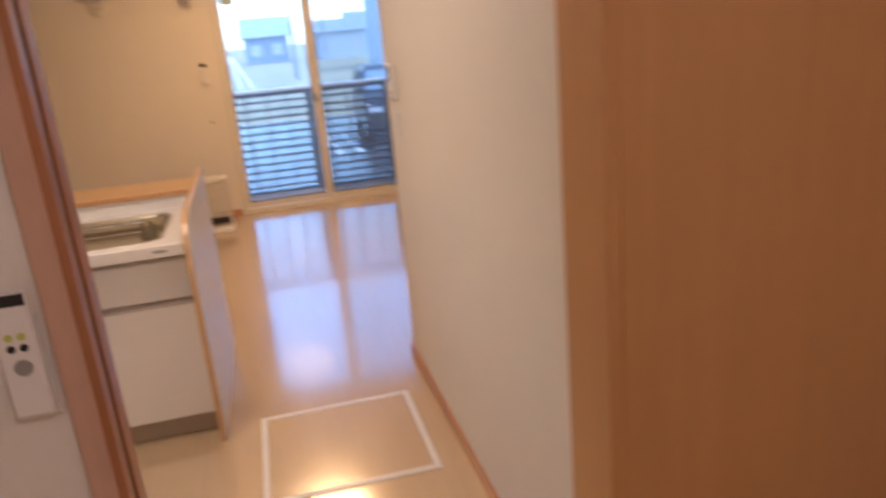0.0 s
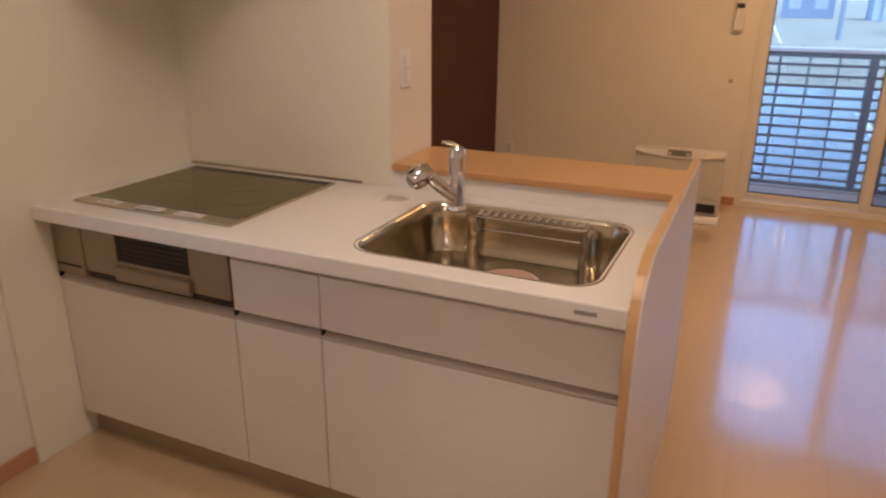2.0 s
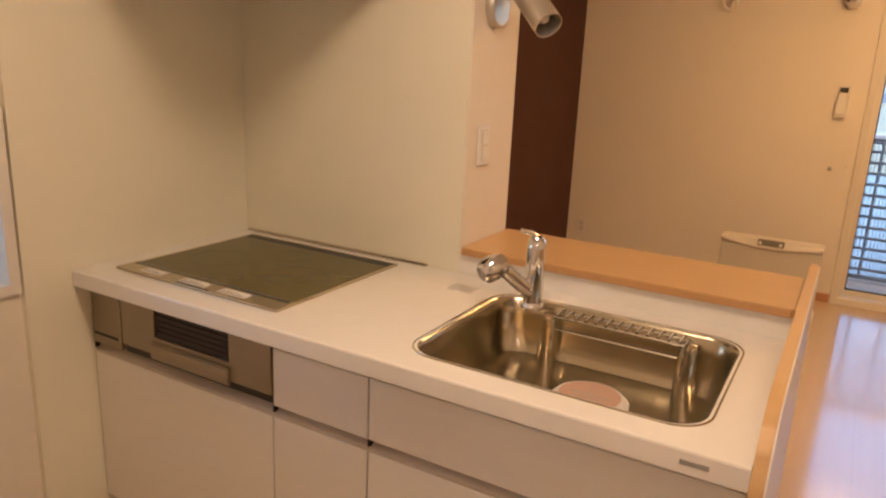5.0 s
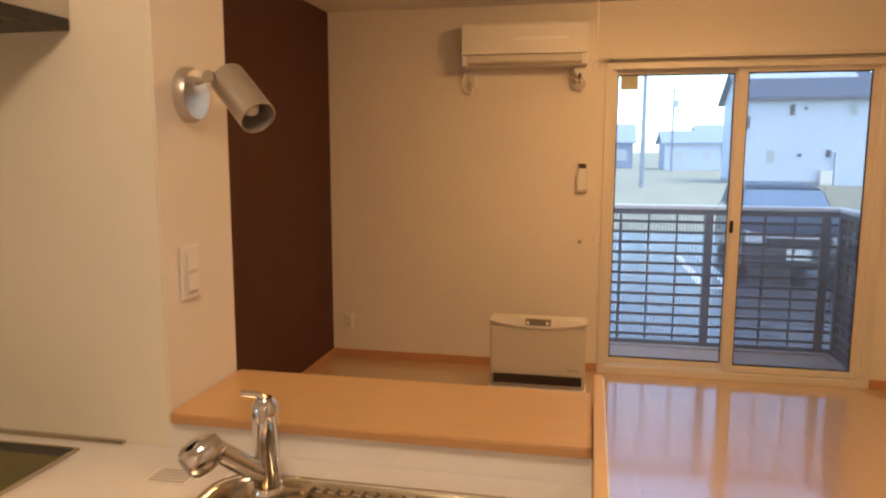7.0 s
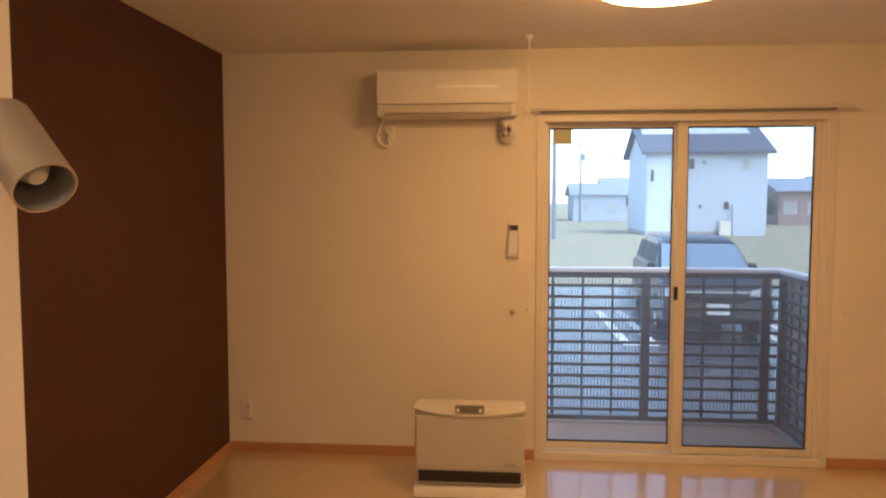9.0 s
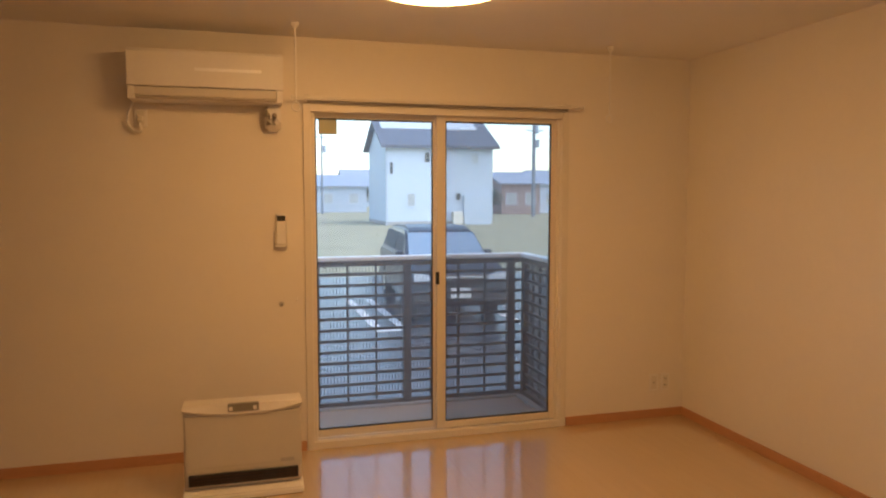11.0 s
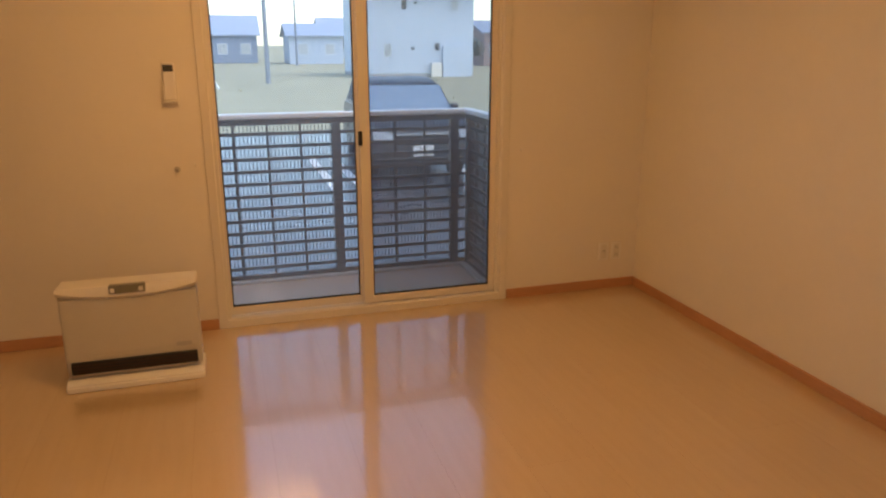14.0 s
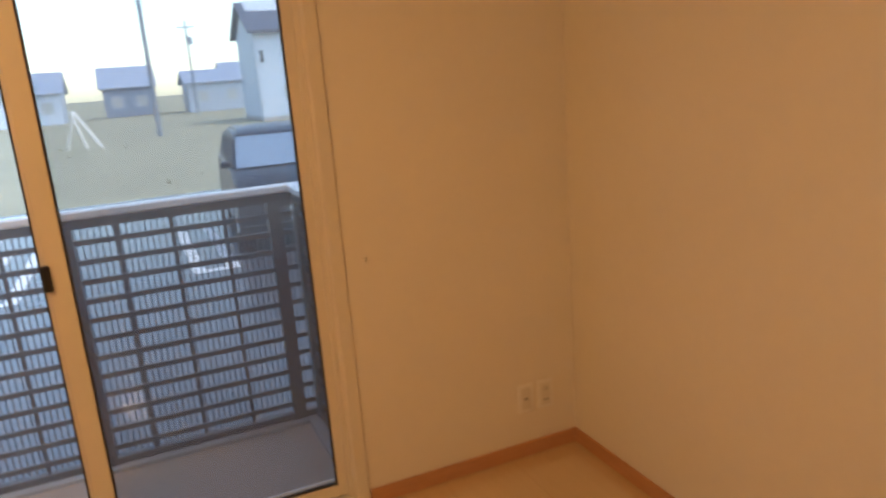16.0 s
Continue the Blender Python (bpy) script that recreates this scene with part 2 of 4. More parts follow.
def box(x0, x1, y0, y1, z0, z1, bevel=0.0, bm=None, seg=1):
    """Adds a box, its edges rounded by bevel, to bm or to a new bmesh."""
    own = bmesh.new()
    bmesh.ops.create_cube(own, size=1)
    bmesh.ops.scale(own, verts=own.verts, vec=(abs(x1 - x0), abs(y1 - y0), abs(z1 - z0)))
    if bevel:
        bmesh.ops.bevel(own, geom=own.edges[:], offset=bevel, segments=seg, affect="EDGES", clamp_overlap=True)
    bmesh.ops.translate(own, verts=own.verts, vec=((x0 + x1) / 2, (y0 + y1) / 2, (z0 + z1) / 2))
    return merge(bm, own)


def merge(bm, own):
    if bm is None:
        return own
    me = bpy.data.meshes.new("tmp")
    own.to_mesh(me)
    own.free()
    bm.from_mesh(me)
    bpy.data.meshes.remove(me)
    return bm


def boxes(*rows, bevel=0.0):
    bm = bmesh.new()
    for r in rows:
        box(*r, bevel=bevel, bm=bm)
    return bm


def tube(points, r, seg=12, bm=None, r_end=None):
    """A round bar along a line of points."""
    own = bmesh.new()
    pts = [Vector(p) for p in points]
    rings = []
    for i, p in enumerate(pts):
        d = (pts[min(i + 1, len(pts) - 1)] - pts[max(i - 1, 0)]).normalized()
        q = d.to_track_quat("Z", "Y")
        rad = r if r_end is None else r + (r_end - r) * i / (len(pts) - 1)
        rings.append([own.verts.new(p + q @ Vector((rad * math.cos(a), rad * math.sin(a), 0))) for a in (2 * math.pi * k / seg for k in range(seg))])
    for a, b in zip(rings, rings[1:]):
        for k in range(seg):
            own.faces.new((a[k], a[(k + 1) % seg], b[(k + 1) % seg], b[k]))
    own.faces.new(rings[0][::-1])
    own.faces.new(rings[-1])
    return merge(bm, own)


def lathe(profile, centre, axis=(0, 0, 1), seg=32, bm=None):
    """A turned shape: profile rows of (radius, distance along the axis)."""
    own = bmesh.new()
    q = Vector(axis).normalized().to_track_quat("Z", "Y")
    rings = []
    for r, h in profile:
        if r < 1e-6:
            rings.append([own.verts.new(Vector(centre) + q @ Vector((0, 0, h)))])
        else:
            rings.append([own.verts.new(Vector(centre) + q @ Vector((r * math.cos(2 * math.pi * k / seg), r * math.sin(2 * math.pi * k / seg), h))) for k in range(seg)])
    for a, b in zip(rings, rings[1:]):
        for k in range(seg):
            j = (k + 1) % seg
            if len(a) == 1 and len(b) > 1:
                own.faces.new((a[0], b[j], b[k]))
            elif len(b) == 1 and len(a) > 1:
                own.faces.new((a[k], a[j], b[0]))
            elif len(a) > 1:
                own.faces.new((a[k], a[j], b[j], b[k]))
    return merge(bm, own)


def prism(outline, axis, lo, hi, bevel=0.0, bm=None):
    """An outline of (u, v) pairs, drawn out along x, y or z from lo to hi."""
    own = bmesh.new()

    def put(u, v, w):
        return {"x": (w, u, v), "y": (u, w, v), "z": (u, v, w)}[axis]
    a = [own.verts.new(put(u, v, lo)) for u, v in outline]
    b = [own.verts.new(put(u, v, hi)) for u, v in outline]
    own.faces.new(a)
    own.faces.new(b[::-1])
    for k in range(len(a)):
        j = (k + 1) % len(a)
        own.faces.new((a[k], a[j], b[j], b[k]))
    bmesh.ops.recalc_face_normals(own, faces=own.faces)
    if bevel:
        bmesh.ops.bevel(own, geom=own.edges[:], offset=bevel, segments=2, affect="EDGES", clamp_overlap=True)
    return merge(bm, own)


def round_rect(x0, x1, y0, y1, r, seg=6):
    pts = []
    for cx, cy, a0 in ((x1 - r, y1 - r, 0), (x0 + r, y1 - r, 90), (x0 + r, y0 + r, 180), (x1 - r, y0 + r, 270)):
        for k in range(seg + 1):
            a = radians(a0 + 90 * k / seg)
            pts.append((cx + r * math.cos(a), cy + r * math.sin(a)))
    return pts


def framed(x0, x1, z0, z1, w, y0, y1, bevel=0.002):
    """Four bars round an opening in a wall that faces y."""
    return boxes((x0, x0 + w, y0, y1, z0, z1), (x1 - w, x1, y0, y1, z0, z1), (x0 + w, x1 - w, y0, y1, z1 - w, z1), (x0 + w, x1 - w, y0, y1, z0, z0 + w), bevel=bevel)


# ---- the rooms ----
H = 2.48
XR = 4.505
structure("wall_window_side", boxes((-0.19, 1.925, 0, 0.15, -0.1, H), (3.545, XR + 0.15, 0, 0.15, -0.1, H), (1.925, 3.545, 0, 0.15, 2.09, H), (1.925, 3.545, 0, 0.15, -0.1, 0.01)), WALLPAPER, "cream papered living room wall with the garden window", "wall")
structure("wall_accent", box(-0.19, -0.045, -3.22, 0, -0.1, H), ACCENT, "dark maroon papered accent wall of the living room", "wall")
structure("wall_right", box(XR, XR + 0.15, -3.87, 0, -0.1, H), WALLPAPER, "plain cream papered living room wall", "wall")
structure("wall_living_back", box(2.85, XR, -3.87, -3.77, -0.1, H), WALLPAPER, "plain cream papered wall behind the living room", "wall")
structure("wall_passage", box(2.75, 2.85, -5.80, -3.77, -0.1, H), WALLPAPER, "cream papered wall along the kitchen passage", "wall")
structure("wall_stove", box(-0.19, 0.886, -3.53, -3.22, -0.1, H), WALLPAPER, "cream papered end wall between hob and living room", "wall")
structure("wall_low_counter", box(0.886, 1.82, -3.53, -3.24, -0.1, 0.913), WALLPAPER, "low cream papered wall under the breakfast bar", "wall")
structure("wall_kitchen_left", boxes((-0.18, -0.03, -5.81, -5.06, -0.1, H), (-0.18, -0.03, -4.365, -3.53, -0.1, H), (-0.18, -0.03, -5.06, -4.365, -0.1, 0.82), (-0.18, -0.03, -5.06, -4.365, 1.32, H)), WALLPAPER, "cream papered kitchen wall with a small window", "wall")
structure("wall_hall", boxes((-0.18, 1.86, -5.89, -5.81, -0.1, H), (1.86, 2.76, -5.89, -5.81, 2.06, H), (2.76, 3.75, -5.89, -5.81, -0.1, H)), WALLPAPER, "cream papered wall between hall and kitchen", "wall")
structure("wall_hall_left", box(1.0, 1.12, -8.4, -5.89, -0.1, H), WALLPAPER, "cream papered wall of the dim hall", "wall")
structure("wall_hall_right", box(3.63, 3.75, -8.4, -5.89, -0.1, H), WALLPAPER, "cream papered wall of the dim hall", "wall")
structure("wall_hall_back", box(1.0, 3.75, -8.52, -8.4, -0.1, H), WALLPAPER, "cream papered end wall of the hall", "wall")
structure("ceiling", box(-0.25, 4.7, -8.6, 0.16, H, H + 0.12), CEILING, "white papered ceiling", "ceiling")
floor = structure("floor", box(-0.25, 4.7, -8.6, 0.12, -0.12, -0.0004), JOINT, "pale maple plank floor with a satin gloss", "floor")

BB = 0.06
structure("baseboard", boxes((-0.033, 1.875, -0.012, 0, 0, BB), (3.60, XR - 0.012, -0.012, 0, 0, BB), bevel=0.002), BASEBOARD, "reddish oak baseboard under the window wall", "baseboard")
structure("baseboard_accent", box(-0.045, -0.033, -3.22, 0, 0, BB, 0.002), BASEBOARD, "reddish oak baseboard under the accent wall", "baseboard")
structure("baseboard_right", box(XR - 0.012, XR, -3.77, 0, 0, BB, 0.002), BASEBOARD, "reddish oak baseboard under the plain wall", "baseboard")
structure("baseboard_passage", box(2.738, 2.75, -5.74, -3.77, 0, BB, 0.002), BASEBOARD, "reddish oak baseboard along the passage", "baseboard")
structure("baseboard_kitchen", box(-0.03, -0.018, -5.74, -4.36, 0, BB, 0.002), BASEBOARD, "reddish oak baseboard in the kitchen", "baseboard")
structure("baseboard_back", box(2.738, XR - 0.012, -3.77, -3.758, 0, BB, 0.002), BASEBOARD, "reddish oak baseboard behind the living room", "baseboard")

# kitchen splash panels on the walls round the hob
structure("splash_panel_back", box(-0.0085, 0.882, -3.534, -3.53, 0.855, H), KITCHEN_PANEL, "glossy cream wall panel behind the hob", "wall panel")
structure("splash_panel_side", box(-0.03, -0.0085, -4.36, -3.534, 0.0, H), KITCHEN_PANEL, "glossy cream wall panel beside the hob", "wall panel")
structure("splash_panel_bar", box(0.882, 1.82, -3.534, -3.53, 0.855, 0.913), WORKTOP, "white upstand under the breakfast bar", "wall panel")


# ---- garden window ----
def sash(name, x0, x1, y, lab):
    s = part(name, boxes((x0, x0 + 0.06, y, y + 0.03, 0.046, 2.072), (x1 - 0.06, x1, y, y + 0.03, 0.046, 2.072), (x0 + 0.06, x1 - 0.06, y, y + 0.03, 2.022, 2.072), (x0 + 0.06, x1 - 0.06, y, y + 0.03, 0.046, 0.09), bevel=0.002), SASH_WHITE, win, lab)
    part("gasket", framed(x0 + 0.054, x1 - 0.054, 0.086, 2.026, 0.013, y + 0.008, y + 0.02, 0), GASKET, s)
    g = part("pane", box(x0 + 0.058, x1 - 0.058, y + 0.012, y + 0.017, 0.088, 2.024), GLASS, s)
    g.visible_shadow = False
    return s


win = thing("window_1", (2.74, 0.0, 0.0), "two-pane sliding garden window in a cream frame", "window", kind="structure")
part("casing", framed(1.878, 3.595, 0.0, 2.095, 0.045, -0.012, 0.02), SASH_WHITE, win, "cream painted casing")
part("outer_frame", framed(1.922, 3.548, 0.012, 2.092, 0.022, 0.02, 0.13), SASH_WHITE, win)
part("sill_track", boxes((1.944, 3.526, 0.02, 0.03, 0.034, 0.045), (1.944, 3.526, 0.066, 0.074, 0.034, 0.045)), RAIL_CAP, win)
sash("left_sash", 1.897, 2.755, 0.074, "outer sliding sash")
right = sash("right_sash", 2.708, 3.553, 0.036, "inner sliding sash")
net = part("insect_screen", framed(2.715, 3.54, 0.048, 2.07, 0.025, 0.112, 0.126), SASH_WHITE, win, "outer insect screen with fine dark netting")
part("netting", box(2.74, 3.515, 0.1185, 0.1195, 0.073, 2.045), NETTING, net)
lock = part("crescent_lock", box(2.700, 2.722, 0.016, 0.036, 0.99, 1.07, 0.004), BLACK_PLASTIC, win, "dark crescent lock")
solo("glass_sticker", box(1.978, 2.09, 0.082, 0.0855, 1.925, 2.035), STICKER_TAN, "square tan sticker on the window glass", "sticker")

# small kitchen window
kwin = thing("window_2", (-0.03, -4.71, 0.82), "small white framed kitchen window in the side wall", "window", kind="structure")
bmk = bmesh.new()
for r in ((-0.1, -0.012, -5.06, -4.365, 0.82, 0.85), (-0.1, -0.012, -5.06, -4.365, 1.28, 1.32), (-0.1, -0.012, -5.06, -5.03, 0.85, 1.28), (-0.1, -0.012, -4.395, -4.365, 0.85, 1.28)):
    box(*r, bevel=0.002, bm=bmk)
part("window_frame", bmk, WHITE_PAINT, kwin)
kp = part("pane", box(-0.092, -0.087, -5.03, -4.395, 0.85, 1.28), GLASS, kwin)
kp.visible_shadow = False
part("handle", box(-0.05, -0.03, -4.445, -4.425, 0.88, 0.94, 0.004), BLACK_PLASTIC, kwin)

# curtain rail above the garden window
cr = thing("curtain_rail", (2.73, -0.08, 2.09), "double cream curtain rail above the garden window", "curtain rail")
part("front_rail", box(1.812, 3.655, -0.098, -0.082, 2.112, 2.128, 0.003), OFF_WHITE, cr)
part("back_rail", box(1.90, 3.57, -0.05, -0.036, 2.097, 2.111, 0.003), GREY_PLASTIC, cr)
for x in (1.90, 2.73, 3.57):
    part("bracket", boxes((x - 0.012, x + 0.012, -0.10, 0, 2.128, 2.134), (x - 0.012, x + 0.012, -0.006, 0, 2.097, 2.15), (x - 0.008, x + 0.008, -0.048, -0.038, 2.11, 2.13)), OFF_WHITE, cr)
for x in (1.808, 3.651):
    part("end_cap", box(x, x + 0.01, -0.10, -0.08, 2.108, 2.132, 0.003), WHITE_PLASTIC, cr)
for x in (1.83, 3.668):
    th = solo("tieback_hook", tube([(x, 0, 0.93), (x, -0.018, 0.93), (x, -0.026, 0.936), (x, -0.024, 0.95)], 0.004, 8), WHITE_PLASTIC, "small white curtain tieback hook on the wall", "hook", "curtain hooks", True)

# hanging drying-pole hangers
for x, y in ((1.815, -0.35), (3.755, -0.25)):
    hg = thing("pole_hanger", (x, y, 1.99), "thin white drying-pole hanger under the ceiling", "hanger", "drying hangers")
    part("ceiling_base", lathe([(0.0, 0), (0.022, 0), (0.022, -0.012), (0.012, -0.03), (0, -0.03)], (x, y, H), seg=20), WHITE_PLASTIC, hg, smooth=True)
    part("rod", tube([(x, y, H - 0.03), (x, y, 2.06)], 0.0045, 10), WHITE_PLASTIC, hg, smooth=True)
    ring = [(x + 0.022 * math.sin(a), y, 2.035 - 0.024 * math.cos(a)) for a in (2 * math.pi * k / 16 for k in range(16))]
    part("hook_ring", tube(ring + [ring[0]], 0.004, 8), WHITE_PLASTIC, hg, smooth=True)

# ---- ceiling lights ----
def ceiling_light(x, y, r, drop, color, watts, name, lab):
    cl = thing(name, (x, y, H - drop), lab, "ceiling light")
    part("base", lathe([(0, 0), (r * 0.96, 0), (r * 0.96, -0.02), (0, -0.02)], (x, y, H), seg=48), WHITE_PLASTIC, cl, smooth=True)
    prof = [(r, -0.02), (r, -drop * 0.55), (r * 0.96, -drop * 0.78), (r * 0.86, -drop * 0.93), (r * 0.6, -drop), (0, -drop * 1.04)]
    area = math.pi * r * r * 1.6
    part("diffuser", lathe(prof, (x, y, H), seg=48), glowing(name + "_glow", color, watts / area / math.pi), cl, "glowing white acrylic diffuser", True)
    return cl


ceiling_light(2.28, -1.58, 0.305, 0.125, LIVING_WARM, LIVING_LAMP, "ceiling_light", "round glowing ceiling light with white diffuser")
ceiling_light(1.5, -4.6, 0.2, 0.09, KITCHEN_WARM, KITCHEN_LAMP, "kitchen_light", "round glowing kitchen ceiling light")
# unseen fill at the hall's far end, added to brighten the hall walls
ceiling_light(2.5, -7.4, 0.13, 0.07, (1.0, 0.65, 0.46), HALL_FILL, "hall_fill_light", "small round fill light added out of view in the hall")

# ---- air conditioner ----
ac = thing("air_conditioner", (1.35, 0.0, 2.066), "white wall-mounted air conditioner with a chrome strip", "air conditioner")
part("body", prism([(0, 2.07), (0, 2.342), (-0.14, 2.345), (-0.165, 2.335), (-0.165, 2.07)], "x", 0.95, 1.755, 0.006), WHITE_PLASTIC, ac)
part("front_panel", prism([(-0.166, 2.14), (-0.166, 2.336), (-0.192, 2.334), (-0.2, 2.325), (-0.2, 2.14)], "x", 0.947, 1.758, 0.005), WHITE_PLASTIC, ac)
part("louvre", prism([(-0.166, 2.083), (-0.166, 2.134), (-0.197, 2.134), (-0.186, 2.092)], "x", 0.985, 1.72, 0.003), OFF_WHITE, ac)
part("outlet_slot", box(0.99, 1.715, -0.184, -0.166, 2.074, 2.082), RECESS, ac)
for x in (0.95, 1.721):
    part("bottom_lip", box(x, x + 0.034, -0.19, -0.166, 2.07, 2.138, 0.003), WHITE_PLASTIC, ac)
part("trim_strip", box(1.29, 1.64, -0.2035, -0.2, 2.226, 2.243, 0.001), material("bright_white_trim", (0.96, 0.96, 0.95), 0.5, metal=1.0), ac, "bright trim strip")
pc = thing("pipe_cover", (1.69, 0.0, 1.93), "cream pipe cover below the air conditioner", "pipe cover")
part("duct", prism([(0, 1.925), (0, 2.068), (-0.085, 2.068), (-0.085, 1.975), (-0.055, 1.925)], "x", 1.66, 1.75, 0.016), WHITE_PLASTIC, pc)
part("pipe", tube([(1.675, -0.045, 2.05), (1.675, -0.09, 2.0), (1.68, -0.08, 1.96)], 0.016, 12), SILVER_PAINT, pc, smooth=True)
part("band", tube([(1.712, -0.045, 2.05), (1.712, -0.092, 2.0), (1.708, -0.08, 1.96)], 0.014, 12), SILVER_PAINT, pc, smooth=True)


# ---- wall plates ----
def wall_plate(name, at, w, h, normal, lab, cat, holes=2, rocker=False, group=""):
    """A plate with its centre at a point of the wall; normal is one of +x, -x, +y, -y."""
    x, y, z = at
    t = thing(name, (x, y, z - h / 2), lab, cat, group)

    def plate(u0, u1, v0, v1, d0, d1, bev=0.002):
        s = 1 if normal[0] == "+" else -1
        if normal[1] == "x":
            return box(min(x + s * d0, x + s * d1), max(x + s * d0, x + s * d1), y + u0, y + u1, z + v0, z + v1, bev)
        return box(x + u0, x + u1, min(y + s * d0, y + s * d1), max(y + s * d0, y + s * d1), z + v0, z + v1, bev)
    part("cover_plate", plate(-w / 2, w / 2, -h / 2, h / 2, 0, 0.008, 0.003), WHITE_PLASTIC, t)
    part("insert", plate(-w * 0.3, w * 0.3, -h * 0.38, h * 0.38, 0.008, 0.011), OFF_WHITE, t)
    for k in range(holes):
        v = (k - (holes - 1) / 2) * h * 0.38
        if rocker:
            part("rocker", plate(-w * 0.26, w * 0.26, v - h * 0.16, v + h * 0.16, 0.011, 0.015), WHITE_PLASTIC, t)
        else:
            for u in (-0.006, 0.006):
                part("socket_slot", plate(u - 0.0015, u + 0.0015, v - 0.006, v + 0.006, 0.0105, 0.0115, 0), BLACK_PLASTIC, t)
    return t


wall_plate("wall_outlet", (0.075, 0, 0.27), 0.07, 0.12, "-y", "white double wall outlet near the corner", "outlet")
wall_plate("wall_outlet", (4.36, 0, 0.25), 0.07, 0.12, "-y", "white wall outlet low on the cream wall", "outlet")
wall_plate("wall_outlet", (4.27, 0, 0.25), 0.07, 0.12, "-y", "white aerial socket low on the cream wall", "outlet", holes=1)
wall_plate("wall_switch", (0.886, -3.432, 1.24), 0.072, 0.125, "+x", "white wall switch plate on the pillar", "switch", 2, True)
wall_plate("wall_outlet", (0.99, 0, 1.985), 0.07, 0.1, "-y", "white outlet feeding the air conditioner", "outlet", 1)
plug = part("power_plug", box(0.975, 1.005, -0.04, -0.012, 1.965, 1.995, 0.005), OFF_WHITE, ac, "white power plug")
loop = [(0.96 - 0.045 * math.sin(a) * 0.8, -0.03, 1.97 - 0.075 * math.sin(a / 2) * (1 if a < 4 else 1) + 0.11 * (1 - a / 5.2) ** 2) for a in (5.2 * k / 16 for k in range(17))]
part("cable", tube(loop + [(0.985, -0.03, 1.955), (0.99, -0.03, 1.97)], 0.007, 8), WHITE_PLASTIC, plug, smooth=True)

# remote control in its holder
rc = thing("remote_control", (1.743, 0, 1.255), "white air conditioner remote in a wall holder", "remote control")
part("body", box(1.713, 1.773, -0.026, -0.006, 1.262, 1.448, 0.006), WHITE_PLASTIC, rc)
part("display", box(1.719, 1.767, -0.0285, -0.026, 1.405, 1.437), SCREEN_DARK, rc)
part("holder", boxes((1.708, 1.778, -0.006, 0, 1.255, 1.40), (1.708, 1.778, -0.032, -0.006, 1.25, 1.262), (1.708, 1.713, -0.032, -0.006, 1.262, 1.36), (1.773, 1.778, -0.032, -0.006, 1.262, 1.36)), OFF_WHITE, rc)
gv = thing("gas_outlet_knob", (1.738, 0, 0.905), "small metal knob on the wall beside the window", "knob")
part("rose", lathe([(0, 0), (0.016, 0), (0.016, 0.005), (0, 0.005)], (1.738, 0, 0.908), (0, -1, 0), 16), SILVER_PAINT, gv, smooth=True)
part("stem", tube([(1.738, -0.005, 0.908), (1.738, -0.03, 0.908)], 0.008, 10), GREY_PLASTIC, gv, smooth=True)

# ---- gas fan heater ----
ht = thing("gas_fan_heater", (1.505, -0.45, 0), "beige gas fan heater standing on the floor", "heater")
X0, X1 = 1.212, 1.80
part("body", prism([(-0.39, 0.045), (-0.39, 0.46), (-0.52, 0.46), (-0.545, 0.445), (-0.55, 0.16), (-0.535, 0.05)], "x", X0, X1, 0.01), HEATER_BEIGE, ht)
bmh = bmesh.new()
N = 24
for i in range(N + 1):
    u = i / N
    x = X0 - 0.003 + (X1 - X0 + 0.006) * u
    dip = 0.035 * max(0.0, 1 - abs(2 * u - 1) ** 2.2)
    for y, z in ((-0.385, 0.458), (-0.385, 0.478), (-0.545, 0.487), (-0.558, 0.475 - dip), (-0.551, 0.465 - dip), (-0.54, 0.456 - dip)):
        bmh.verts.new((x, y, z))
bmh.verts.ensure_lookup_table()
for i in range(N):
    for k in range(6):
        a, b = i * 6 + k, i * 6 + (k + 1) % 6
        bmh.faces.new([bmh.verts[q] for q in (a, b, b + 6, a + 6)])
bmh.faces.new(bmh.verts[0:6])
bmh.faces.new(list(bmh.verts[N * 6:N * 6 + 6])[::-1])
part("top_cover", bmh, OFF_WHITE, ht, "pale curved top cover", True)
part("control_panel", prism([(-0.5605, 0.452), (-0.552, 0.489), (-0.52, 0.488), (-0.53, 0.452)], "x", 1.43, 1.585, 0.002), material("olive_grey_control_panel", (0.16, 0.15, 0.11), 0.3), ht, "dark control panel")
for x in (1.445, 1.565):
    part("button", prism([(-0.5615, 0.459), (-0.5585, 0.478), (-0.554, 0.477), (-0.557, 0.458)], "x", x - 0.009, x + 0.009), OFF_WHITE, ht)
part("air_outlet", box(X0 + 0.02, X1 - 0.02, -0.556, -0.53, 0.075, 0.135, 0.003), BLACK_PLASTIC, ht, "black warm air outlet")
for k in range(3):
    part("outlet_slat", box(X0 + 0.03, X1 - 0.03, -0.559, -0.55, 0.086 + 0.016 * k, 0.089 + 0.016 * k), DARK_GROOVE, ht)
part("maker_plate", box(1.69, 1.76, -0.5515, -0.548, 0.165, 0.185), LABEL_GREY, ht)
ht.location = (1.505, -0.485, 0)
part("base", prism([(-0.37, 0.0), (-0.37, 0.045), (-0.545, 0.05), (-0.585, 0.03), (-0.59, 0.0)], "x", X0 - 0.006, X1 + 0.006, 0.006), WHITE_PLASTIC, ht, "pale base plinth")

